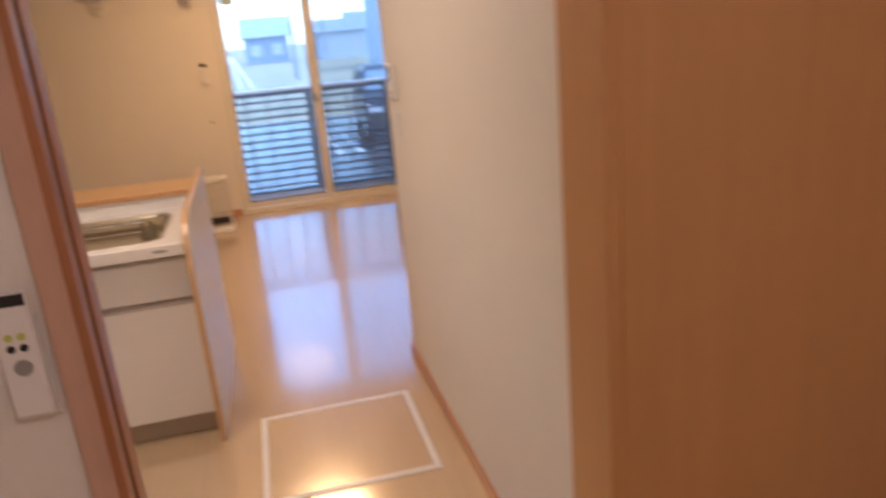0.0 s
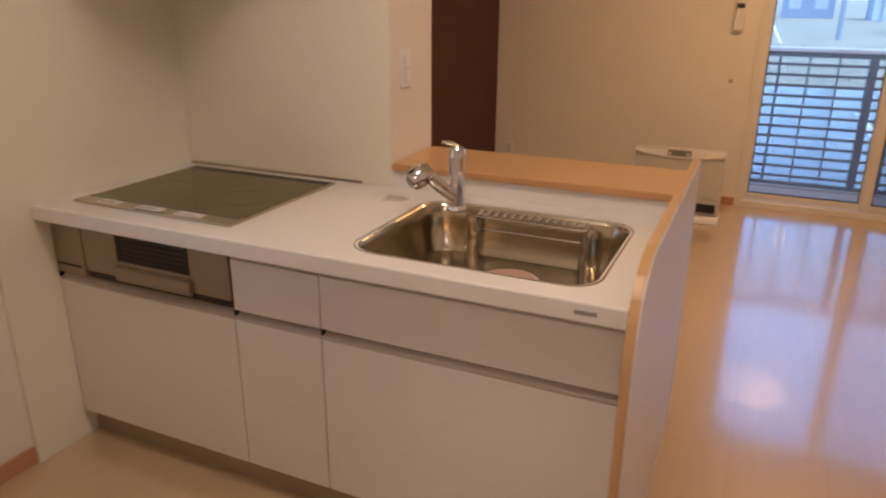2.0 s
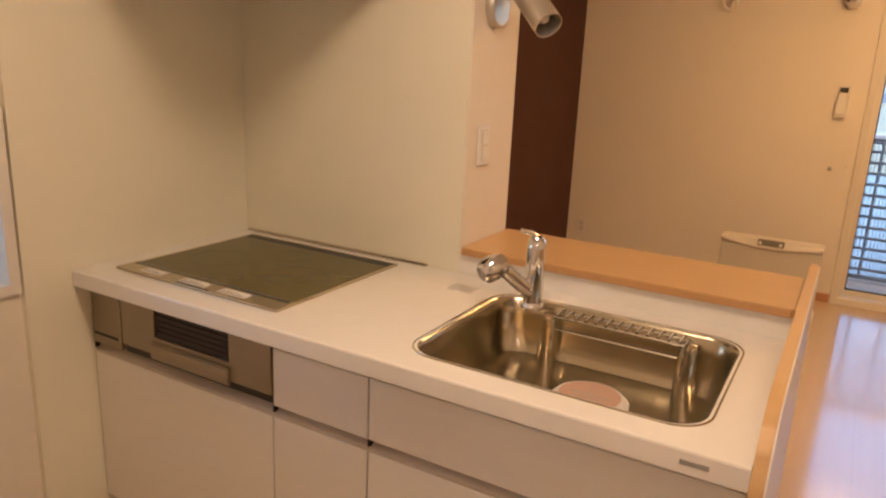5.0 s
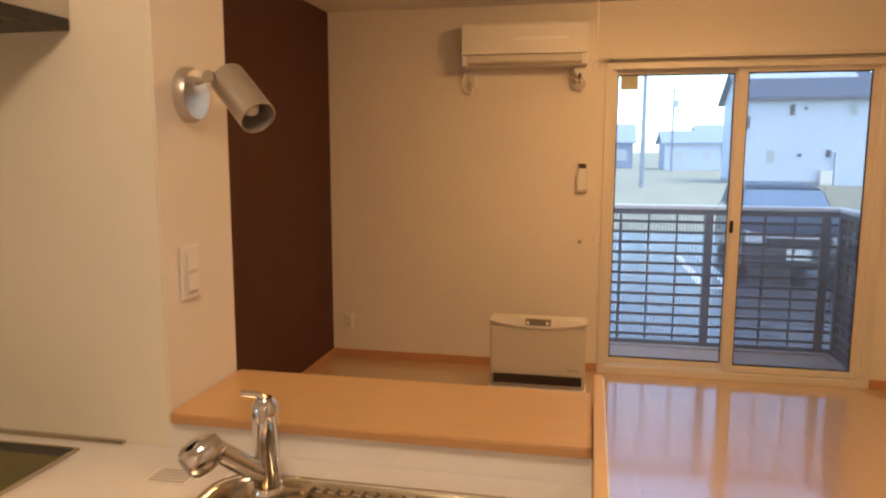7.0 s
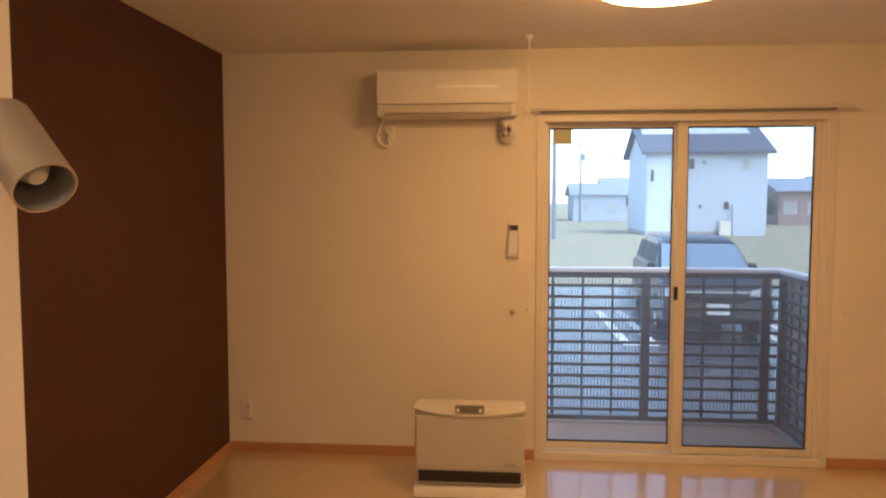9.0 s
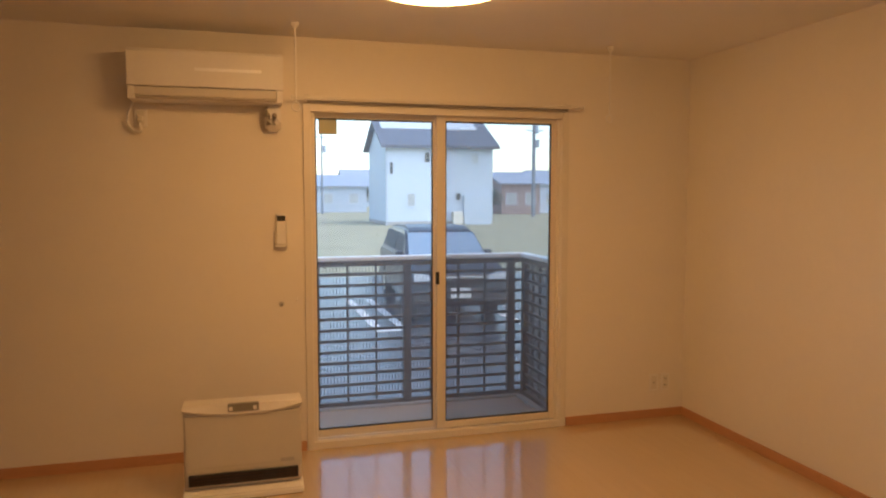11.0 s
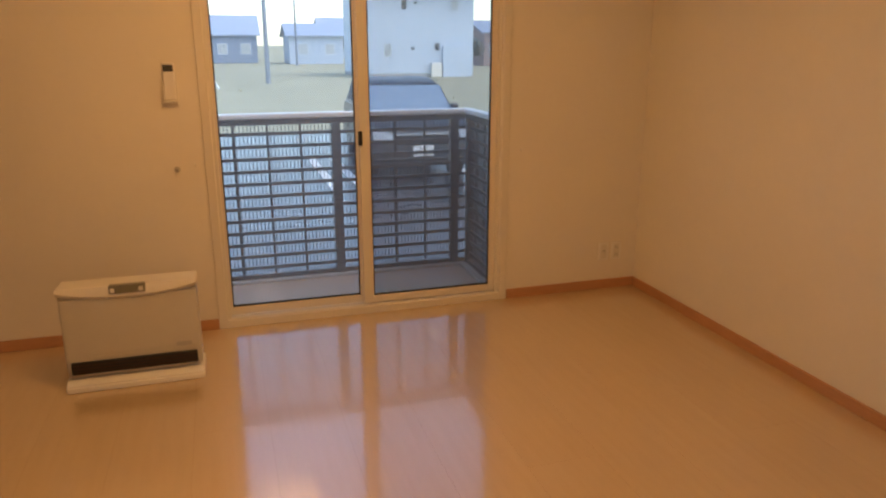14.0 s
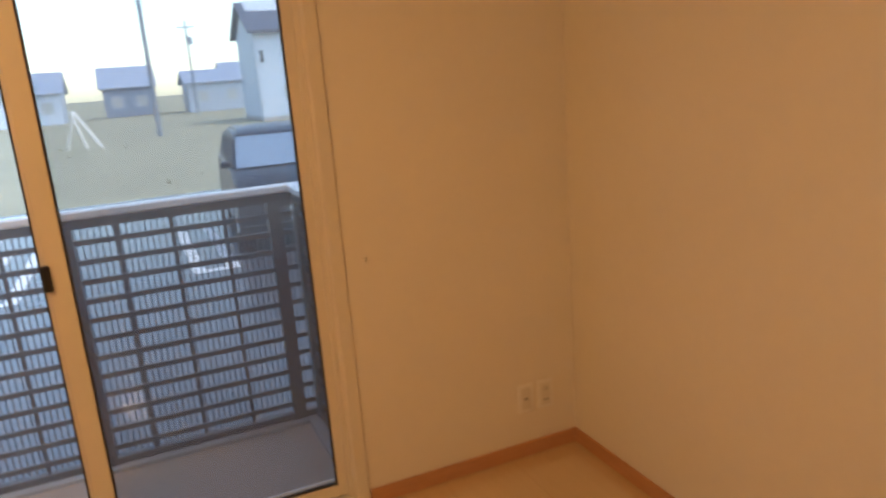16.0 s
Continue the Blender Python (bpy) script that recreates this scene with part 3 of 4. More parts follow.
# ---- breakfast bar and end panel ----
bb = thing("breakfast_bar", (1.353, -3.38, 0.914), "orange beech breakfast bar top on the low wall", "bar top")
part("top_board", prism(round_rect(0.8885, 1.8185, -3.547, -3.208, 0.012, 3), "z", 0.915, 0.938, 0.004), BAR_WOOD, bb)
part("front_edge_band", box(0.9, 1.81, -3.5495, -3.547, 0.917, 0.936, 0.001), JAMB_PALE, bb, "slightly darker edge band")
part("back_edge_band", box(0.9, 1.81, -3.208, -3.2055, 0.917, 0.936, 0.001), JAMB_PALE, bb, "slightly darker edge band")
ep = thing("end_panel", (1.837, -3.7, 0), "half-height end panel with beech edge beside the sink", "panel")
outline = [(-4.262, 0.0), (-3.16, 0.0), (-3.16, 0.963)] + [(-3.166, 0.971), (-3.18, 0.974)] + [(-4.06, 0.952), (-4.12, 0.942), (-4.175, 0.915), (-4.21, 0.88), (-4.235, 0.83), (-4.25, 0.76)]
part("core", prism(outline, "x", 1.821, 1.844, 0.003), BAR_WOOD, ep, "beech edged core")
part("facing", prism([(u if -4.25 < u < -3.17 else (-4.255 if u < -4 else -3.166), v if v < 0.5 else v - 0.006) for u, v in outline], "x", 1.844, 1.847), WHITE_PAINT, ep, "pale papered facing")

# ---- sink and worktop ----
SX0, SX1, SY0, SY1 = 1.082, 1.725, -4.142, -3.63


def worktop_mesh():
    """A slab round a rounded sink opening: four bars and four corner fillets."""
    x0, x1, y0, y1, z0, z1, r = -0.006, 1.82, -4.2035, -3.535, 0.815, 0.855, 0.075
    bm = boxes((x0, SX0, y0, y1, z0, z1), (SX1, x1, y0, y1, z0, z1), (SX0, SX1, y0, SY0, z0, z1), (SX0, SX1, SY1, y1, z0, z1))
    for cx, cy, sx, sy in ((SX0, SY0, 1, 1), (SX1, SY0, -1, 1), (SX0, SY1, 1, -1), (SX1, SY1, -1, -1)):
        arc = [(cx + sx * r * (1 - math.cos(a)), cy + sy * r * (1 - math.sin(a))) for a in (math.pi / 2 * k / 8 for k in range(9))]
        for p, q in zip(arc, arc[1:]):
            prism([(cx, cy), p, q], "z", z0, z1, bm=bm)
    return bm


wt = thing("kitchen_worktop", (0.9, -3.9, 0.815), "white artificial stone worktop with a sink cutout", "worktop")
part("slab", worktop_mesh(), WORKTOP, wt)
part("front_edge", prism([(-4.2035, 0.806), (-4.2035, 0.855), (-4.219, 0.855), (-4.2225, 0.8535), (-4.224, 0.85), (-4.224, 0.81), (-4.22, 0.806)], "x", -0.006, 1.82), WORKTOP, wt)
part("wall_trim", box(0.011, 0.773, -3.552, -3.536, 0.855, 0.863, 0.002), STEEL, wt, "thin metal trim strip")
part("maker_badge", box(1.706, 1.756, -4.2255, -4.223, 0.826, 0.836, 0.001), GREY_PLASTIC, wt)

sk = thing("kitchen_sink", (1.395, -3.87, 0.665), "stainless steel kitchen sink with a rack and drain cover", "sink")
bms = bmesh.new()
levels = [(0.0, 0.8552, 0.075), (0.003, 0.853, 0.073), (0.009, 0.844, 0.07), (0.011, 0.80, 0.07), (0.02, 0.73, 0.072), (0.032, 0.708, 0.07), (0.06, 0.701, 0.07), (0.12, 0.698, 0.06)]
rings = [[bms.verts.new((x, y, z)) for x, y in round_rect(SX0 + i, SX1 - i, SY0 + i, SY1 - i, r, 8)] for i, z, r in levels]
for a, b in zip(rings, rings[1:]):
    for k in range(len(a)):
        j = (k + 1) % len(a)
        bms.faces.new((a[k], a[j], b[j], b[k]))
bms.faces.new(rings[-1])
part("basin", bms, STEEL, sk, smooth=True)
bmr = bmesh.new()
rim_o = round_rect(SX0 - 0.008, SX1 + 0.008, SY0 - 0.008, SY1 + 0.008, 0.08, 8)
tube([(x, y, 0.8555) for x, y in rim_o] + [(*rim_o[0], 0.8555)], 0.0024, 6, bmr)
part("rim", bmr, STEEL, sk, smooth=True)
bmw = bmesh.new()
for z, y in ((0.842, -3.645), (0.842, -3.695), (0.79, -3.652)):
    tube([(1.26, y, z), (1.60, y, z)], 0.003, 6, bmw)
for k in range(13):
    x = 1.27 + k * 0.0265
    tube([(x, -3.641, 0.848), (x, -3.698, 0.848)], 0.0034, 6, bmw)
tube([(1.60, -3.645, 0.842), (1.60, -3.695, 0.842), (1.60, -3.70, 0.76)], 0.003, 6, bmw)
part("wire_rack", bmw, CHROME, sk, "chrome wire rack", True)
for x in (1.235, 1.60):
    part("pocket", lathe([(0, 0), (0.026, 0), (0.028, 0.012), (0.024, 0.12), (0.02, 0.135), (0, 0.138)], (x + 0.006, -3.668, 0.701), seg=20), STEEL, sk, smooth=True)
dc = part("drain_cover", lathe([(0, 0.012), (0.076, 0.012), (0.085, 0.01), (0.095, 0.0), (0.095, -0.004), (0, -0.004)], (1.42, -3.83, 0.702), seg=40), WHITE_PLASTIC, sk, "pale round drain cover", True)
part("drain_label", lathe([(0, 0.0135), (0.075, 0.0135), (0.075, 0.0125), (0, 0.0125)], (1.42, -3.83, 0.702), seg=40), LABEL_PINK, dc, "pinkish round label")
part("print_line", boxes((1.37, 1.47, -3.833, -3.827, 0.7156, 0.7162), (1.38, 1.46, -3.853, -3.849, 0.7156, 0.7162)), LABEL_GREY, dc)
solo("worktop_label", boxes((0.925, 1.02, -3.70, -3.635, 0.8552, 0.8558)), WHITE_PLASTIC, "small printed label lying on the worktop", "label")
solo("label_print", boxes(*[(0.932, 1.013, -3.694 + 0.012 * k, -3.688 + 0.012 * k, 0.8559, 0.8564) for k in range(5)]), LABEL_GREY, "grey print lines on the worktop label", "print")

fc = thing("kitchen_faucet", (1.20, -3.70, 0.855), "chrome single-lever kitchen faucet with spray head", "faucet")
FX, FY = 1.20, -3.70
part("base_ring", lathe([(0, 0), (0.03, 0), (0.03, 0.012), (0.024, 0.02), (0, 0.02)], (FX, FY, 0.855), seg=28), CHROME, fc, smooth=True)
part("column", lathe([(0.027, 0.02), (0.0255, 0.1), (0.026, 0.165), (0.024, 0.185), (0.014, 0.197), (0, 0.198)], (FX, FY, 0.855), seg=28), CHROME, fc, smooth=True)
part("lever", tube([(FX, FY, 1.045), (FX - 0.012, FY - 0.01, 1.06), (FX - 0.035, FY - 0.03, 1.068)], 0.009, 12, r_end=0.006), CHROME, fc, smooth=True)
part("spout", tube([(FX, FY, 0.895), (FX - 0.022, FY - 0.035, 0.925), (FX - 0.045, FY - 0.07, 0.96), (FX - 0.055, FY - 0.085, 0.975)], 0.02, 16), CHROME, fc, smooth=True)
hd = part("spray_head", lathe([(0, -0.024), (0.022, -0.02), (0.032, 0.0), (0.034, 0.02), (0.031, 0.042), (0.024, 0.052), (0, 0.052)], (FX - 0.062, FY - 0.098, 0.985), (-0.45, -0.62, -0.35), 24), CHROME, fc, smooth=True)
part("nozzle", lathe([(0, 0.0535), (0.019, 0.0535), (0.019, 0.05), (0, 0.05)], (FX - 0.062, FY - 0.098, 0.985), (-0.45, -0.62, -0.35), 20), GREY_PLASTIC, hd)

# ---- base cabinets ----
FRONT = -4.172


def front(x0, x1, z0, z1, name, parent, lab=""):
    return part(name, box(x0 + 0.002, x1 - 0.002, FRONT, FRONT + 0.018, z0, z1, 0.0015), CABINET, parent, lab)


def cabinet(x0, x1, lab, drawer=True):
    c = thing("base_cabinet", ((x0 + x1) / 2, -3.9, 0), lab, "cabinet", "kitchen base cabinets")
    top = 0.812 if drawer else 0.62
    part("body", box(x0 + 0.001, x1 - 0.001, FRONT + 0.03, -3.54, 0.1, 0.66 if drawer else 0.612), TOE_KICK, c)
    part("toe_kick", box(x0, x1, FRONT + 0.045, -3.6, 0, 0.1), TOE_KICK, c)
    front(x0, x1, 0.10, 0.588, "door", c)
    part("finger_rail", prism([(FRONT + 0.003, 0.589), (FRONT + 0.003, 0.597), (FRONT + 0.03, 0.618), (FRONT + 0.03, 0.589)], "x", x0 + 0.001, x1 - 0.001), RECESS, c, "taupe finger groove")
    part("rail_end", box(x0 - 0.001, x0 + 0.005, FRONT + 0.001, FRONT + 0.02, 0.602, 0.619), BLACK_PLASTIC, c)
    if drawer:
        front(x0, x1, 0.62, 0.776, "drawer_front", c)
        part("drawer_rail", prism([(FRONT + 0.003, 0.777), (FRONT + 0.003, 0.784), (FRONT + 0.03, 0.806), (FRONT + 0.03, 0.777)], "x", x0 + 0.001, x1 - 0.001), RECESS, c, "taupe finger groove")
        for x in (x0 + 0.001, x1 - 0.012):
            part("drawer_side", box(x, x + 0.011, FRONT + 0.03, -3.6, 0.66, 0.80), CABINET, c)
    return c


cabinet(-0.006, 0.712, "white wood-grain base cabinet under the grill", False)
cabinet(0.712, 1.008, "narrow white wood-grain cabinet with drawer", True)
cabinet(1.008, 1.82, "wide white wood-grain sink cabinet with drawer", True)

# ---- hob and grill ----
hob = thing("induction_hob", (0.36, -3.85, 0.855), "dark glass induction hob in a steel frame, olive wall reflection painted in", "hob")
part("frame_bar", boxes((0.048, 0.668, -4.125, -4.05, 0.8552, 0.864), (0.048, 0.056, -4.05, -3.578, 0.8552, 0.862), (0.66, 0.668, -4.05, -3.578, 0.8552, 0.862), (0.056, 0.66, -3.586, -3.578, 0.8552, 0.862), bevel=0.0015), STEEL, hob)
part("glass_plate", box(0.0565, 0.6595, -4.0495, -3.625, 0.8552, 0.8615, 0.001), HOB_GLASS, hob)
part("vent_grille", box(0.0565, 0.6595, -3.6245, -3.5865, 0.8552, 0.8605, 0.001), BLACK_PLASTIC, hob, "black rear vent grille")
for x, w in ((0.135, 0.085), (0.295, 0.10), (0.445, 0.10)):
    lb = part("control_label", box(x, x + w, -4.112, -4.078, 0.8641, 0.8647), WHITE_PLASTIC, hob, "white control label")
    part("label_bars", boxes((x + 0.006, x + w - 0.006, -4.106, -4.102, 0.8647, 0.865), (x + 0.006, x + w * 0.7, -4.096, -4.092, 0.8647, 0.865)), GREY_PLASTIC, lb)
part("touch_strip", box(0.06, 0.655, -4.07, -4.054, 0.8641, 0.8646), SCREEN_DARK, hob, "dark touch key strip")
part("display_strip", box(0.30, 0.42, -4.122, -4.116, 0.8641, 0.8646), SCREEN_DARK, hob)
for x, y, r in ((0.2, -3.87, 0.09), (0.51, -3.87, 0.09), (0.355, -3.72, 0.06)):
    part("cooking_ring", lathe([(r, 0), (r, 0.0004), (r - 0.0015, 0.0004), (r - 0.0015, 0)], (x, y, 0.8616), seg=40), HOB_PRINT, hob)
hob.location = (0.39, -3.866, 0.855)

gr = thing("fish_grill", (0.36, -3.9, 0.62), "champagne metal grill front with a dark window", "grill")
part("housing", box(-0.005, 0.708, FRONT + 0.02, -3.6, 0.622, 0.812), GREY_PLASTIC, gr)
part("side_panel", box(-0.005, 0.125, FRONT - 0.002, FRONT + 0.02, 0.622, 0.80, 0.002), GRILL_METAL, gr)
part("grill_front", boxes((0.135, 0.71, FRONT - 0.004, FRONT + 0.02, 0.648, 0.70), (0.135, 0.275, FRONT - 0.004, FRONT + 0.02, 0.70, 0.80), (0.565, 0.71, FRONT - 0.004, FRONT + 0.02, 0.70, 0.80), (0.275, 0.565, FRONT - 0.004, FRONT + 0.02, 0.793, 0.80)), GRILL_METAL, gr)
part("grill_window", box(0.276, 0.564, FRONT + 0.003, FRONT + 0.012, 0.701, 0.792), BLACK_PLASTIC, gr, "dark glass window")
for k in range(4):
    part("grill_bar", box(0.28, 0.56, FRONT + 0.0005, FRONT + 0.003, 0.716 + 0.016 * k, 0.719 + 0.016 * k), DARK_GROOVE, gr)
part("grill_handle", prism([(FRONT - 0.004, 0.636), (FRONT - 0.004, 0.69), (FRONT - 0.014, 0.685), (FRONT - 0.018, 0.668), (FRONT - 0.015, 0.642), (FRONT - 0.01, 0.636)], "x", 0.268, 0.572, 0.004), GRILL_METAL, gr, "projecting handle")
part("lower_gap", box(0.135, 0.71, FRONT + 0.006, FRONT + 0.02, 0.622, 0.644), BLACK_PLASTIC, gr)
part("side_slot", box(0.0, 0.11, FRONT - 0.004, FRONT - 0.002, 0.65, 0.656), BLACK_PLASTIC, gr)

# ---- range hood ----
rh = thing("range_hood", (0.32, -3.83, 1.775), "metal range hood with a black filter on the wall", "range hood")
HX0, HX1, HY0, HY1 = -0.0075, 0.698, -4.17, -3.536
part("rim", boxes((HX0, HX1, HY0, HY0 + 0.04, 1.775, 1.80), (HX0, HX1, HY1 - 0.12, HY1, 1.775, 1.80), (HX0, HX0 + 0.05, HY0 + 0.04, HY1 - 0.12, 1.775, 1.80), (HX1 - 0.05, HX1, HY0 + 0.04, HY1 - 0.12, 1.775, 1.80), bevel=0.002), HOOD_METAL, rh)
part("filter", box(HX0 + 0.05, HX1 - 0.05, HY0 + 0.04, HY1 - 0.12, 1.79, 1.798), BLACK_PLASTIC, rh, "black grease filter")
for x in (0.17, 0.47):
    part("filter_knob", lathe([(0, 0), (0.008, 0), (0.008, 0.006), (0, 0.008)], (x, HY1 - 0.125, 1.776), (0, 0, -1), 12), CHROME, rh)
part("canopy", prism([(HY1, 1.80), (HY1, 2.48), (HY1 - 0.22, 2.48), (HY1 - 0.22, 1.98), (HY0, 1.84), (HY0, 1.80)], "x", HX0, HX1, 0.002), SILVER_PAINT, rh)
part("duct_cover", prism([(HY1 - 0.221, 1.99), (HY1 - 0.221, 2.475), (HY0, 2.475), (HY0, 1.86)], "x", HX0, HX1 - 0.001, 0.002), CABINET, rh, "white duct cover")

# ---- spotlight on the pillar ----
sp = thing("spotlight", (0.886, -3.40, 1.6), "silver adjustable wall spotlight on the pillar", "spotlight")
part("wall_base", lathe([(0, 0), (0.063, 0), (0.063, 0.012), (0.056, 0.024), (0, 0.026)], (0.886, -3.40, 1.648), (1, 0, 0), 36), SILVER_PAINT, sp, smooth=True)
part("arm", tube([(0.905, -3.40, 1.675), (0.945, -3.395, 1.688), (0.98, -3.385, 1.685)], 0.008, 12), SILVER_PAINT, sp, smooth=True)
part("joint", lathe([(0, -0.012), (0.014, -0.012), (0.014, 0.012), (0, 0.012)], (0.942, -3.395, 1.688), (0, 1, 0), 16), SILVER_PAINT, sp, smooth=True)
AX = Vector((0.64, -0.36, -0.60)).normalized()
A0 = Vector((0.963, -3.357, 1.691))
sh = part("shade", lathe([(0, -0.004), (0.036, 0), (0.042, 0.006), (0.042, 0.155), (0.0395, 0.155), (0.0395, 0.02), (0, 0.02)], A0, AX, 36), SILVER_PAINT, sp, "silver cylinder shade", True)
part("baffle", lathe([(0.0393, 0.10), (0.0393, 0.153), (0.0385, 0.153), (0.0385, 0.10), (0.0393, 0.10)], A0, AX, 36), GREY_PLASTIC, sh)
part("bulb", lathe([(0, 0.03), (0.014, 0.03), (0.016, 0.06), (0.023, 0.09), (0.022, 0.115), (0.012, 0.132), (0, 0.136)], A0, AX, 24), BULB, sp, "unlit frosted bulb", True)

# ---- floor hatch ----
fh = thing("floor_hatch", (2.31, -4.455, 0), "underfloor storage hatch with a white frame", "hatch")
bmf = boxes((1.985, 2.635, -4.165, -4.14, 0.0005, 0.004), (1.985, 2.635, -4.775, -4.75, 0.0005, 0.004), (1.985, 2.01, -4.75, -4.165, 0.0005, 0.004), (2.61, 2.635, -4.75, -4.165, 0.0005, 0.004), bevel=0.001)
part("hatch_frame", bmf, WHITE_PLASTIC, fh, "white plastic frame")
part("hatch_lid", box(2.0105, 2.6095, -4.7495, -4.1655, 0.0003, 0.0025, 0.0005), FLOOR_WOOD, fh)

# ---- intercom and switches in the passage ----
ic = thing("intercom", (2.75, -3.96, 1.28), "white video intercom with a dark screen on the wall", "intercom")
part("body", box(2.726, 2.75, -4.02, -3.90, 1.28, 1.43, 0.006), WHITE_PLASTIC, ic)
part("screen", box(2.7245, 2.726, -4.005, -3.925, 1.362, 1.42), SCREEN_DARK, ic)
part("lower_button", box(2.7235, 2.726, -4.0, -3.96, 1.30, 1.32, 0.001), GREY_PLASTIC, ic)
part("lower_lip", box(2.7225, 2.726, -4.012, -3.908, 1.284, 1.292, 0.001), GREY_PLASTIC, ic)
wall_plate("wall_switch", (2.75, -3.98, 1.17), 0.07, 0.12, "-x", "white light switch below the intercom", "switch", 2, True)

# ---- hall doorway ----
dr = thing("door_1", (2.3, -5.8, 0), "open doorway with reddish wood jambs", "door", kind="structure")
part("jamb_left_front", box(1.862, 1.877, -5.905, -5.87, 0, 2.06, 0.002), JAMB_WOOD, dr)
part("jamb_left_back", box(1.862, 1.877, -5.845, -5.80, 0, 2.06, 0.002), JAMB_WOOD, dr)
part("jamb_groove", box(1.862, 1.872, -5.87, -5.845, 0, 2.06), DARK_GROOVE, dr, "dark slot for the sliding door")
part("architrave", box(1.822, 1.862, -5.905, -5.89, 0, 2.1, 0.002), TRIM_WOOD, dr, "pale wood trim")
part("jamb_right", box(2.735, 2.7615, -5.936, -5.745, 0, 2.06, 0.002), DOOR_WOOD, dr)
part("door_head", box(1.862, 2.734, -5.905, -5.80, 2.06, 2.085, 0.002), JAMB_WOOD, dr)
sd = thing("sliding_door", (3.18, -5.92, 0), "amber wood sliding door slid fully open", "door")
part("door_leaf", box(2.762, 3.62, -5.935, -5.90, 0.01, 2.05, 0.003), DOOR_WOOD, sd)
rm = thing("bath_controller", (1.753, -5.89, 1.02), "white remote controller on the hall wall", "controller")
part("body", box(1.751, 1.808, -5.918, -5.898, 1.03, 1.232, 0.005), WHITE_PLASTIC, rm)
part("display", box(1.753, 1.806, -5.9195, -5.917, 1.213, 1.231), BLACK_PLASTIC, rm)
part("back_holder", box(1.746, 1.813, -5.898, -5.89, 1.02, 1.19, 0.003), OFF_WHITE, rm)
LEDGREEN = material("yellow_green_button", (0.55, 0.6, 0.12), 0.4)
for x, z, mt in ((1.772, 1.165, LEDGREEN), (1.79, 1.165, LEDGREEN), (1.772, 1.147, BLACK_PLASTIC), (1.79, 1.147, BLACK_PLASTIC)):
    part("button", lathe([(0, 0), (0.006, 0), (0.006, 0.002), (0, 0.002)], (x, -5.918, z), (0, -1, 0), 16), mt, rm)
part("round_button", lathe([(0, 0), (0.013, 0), (0.013, 0.002), (0, 0.002)], (1.782, -5.918, 1.115), (0, -1, 0), 24), GREY_PLASTIC, rm)
wall_plate("wall_switch", (1.675, -5.89, 1.10), 0.09, 0.125, "-y", "white light switch on the hall wall", "switch", 2, True)

# ---- balcony ----
GZ = -0.52
structure("balcony_floor", boxes((0.8, 3.75, 0.15, 0.95, GZ, -0.02)), BALCONY_TILE, "grey sheeted balcony floor outside the window", "balcony")
rl = thing("balcony_railing", (2.3, 0.86, -0.02), "dark bronze balcony railing with pale top cap", "railing")
part("front_cap", box(0.9, 3.665, 0.825, 0.895, 1.075, 1.108, 0.006), RAIL_CAP, rl, "pale aluminium top cap")
part("side_cap", box(3.595, 3.665, 0.17, 0.8245, 1.075, 1.108, 0.006), RAIL_CAP, rl, "pale aluminium top cap")
part("top_beam", boxes((0.9, 3.65, 0.84, 0.88, 1.035, 1.075), (3.61, 3.65, 0.17, 0.84, 1.035, 1.075)), BRONZE, rl)
part("bottom_beam", boxes((0.9, 3.65, 0.84, 0.88, 0.0, 0.03), (3.61, 3.65, 0.17, 0.84, 0.0, 0.03)), BRONZE, rl)
for x in (1.05, 1.87, 2.70, 3.53):
    part("post", box(x - 0.03, x + 0.03, 0.835, 0.885, -0.02, 1.04, 0.003), BRONZE, rl)
for y in (0.25, 0.80):
    part("post", box(3.605, 3.655, y - 0.025, y + 0.025, -0.02, 1.04, 0.003), BRONZE, rl)
for k in range(12):
    z = 0.075 + 0.082 * k
    part("slat", box(0.9, 3.65, 0.846, 0.86, z - 0.011, z + 0.011), BRONZE, rl)
    part("side_slat", box(3.622, 3.636, 0.17, 0.84, z - 0.011, z + 0.011), BRONZE, rl)
for k in range(13):
    x = 0.98 + 0.2125 * k
    part("upright", box(x - 0.008, x + 0.008, 0.86, 0.874, 0.03, 1.04), BRONZE, rl)
for y in (0.4, 0.55, 0.68):
    part("upright", box(3.636, 3.65, y - 0.008, y + 0.008, 0.03, 1.04), BRONZE, rl)
part("kerb", boxes((0.9, 3.68, 0.80, 0.94, -0.0195, -0.002), (3.56, 3.68, 0.17, 0.7995, -0.0195, -0.002)), CONCRETE, rl, "pale concrete kerb")
bmq = bmesh.new()
for k in range(112):
    x = 0.92 + 0.0242 * k
    box(x - 0.0023, x + 0.0023, 0.876, 0.879, 0.03, 1.04, bm=bmq)
for k in range(28):
    y = 0.18 + 0.0242 * k
    box(3.65, 3.653, y - 0.006, y + 0.006, 0.03, 1.04, bm=bmq)
tagged(part("mesh_screen", bmq, BRONZE, rl, "fine vertical wire screen"), kind="stuff")

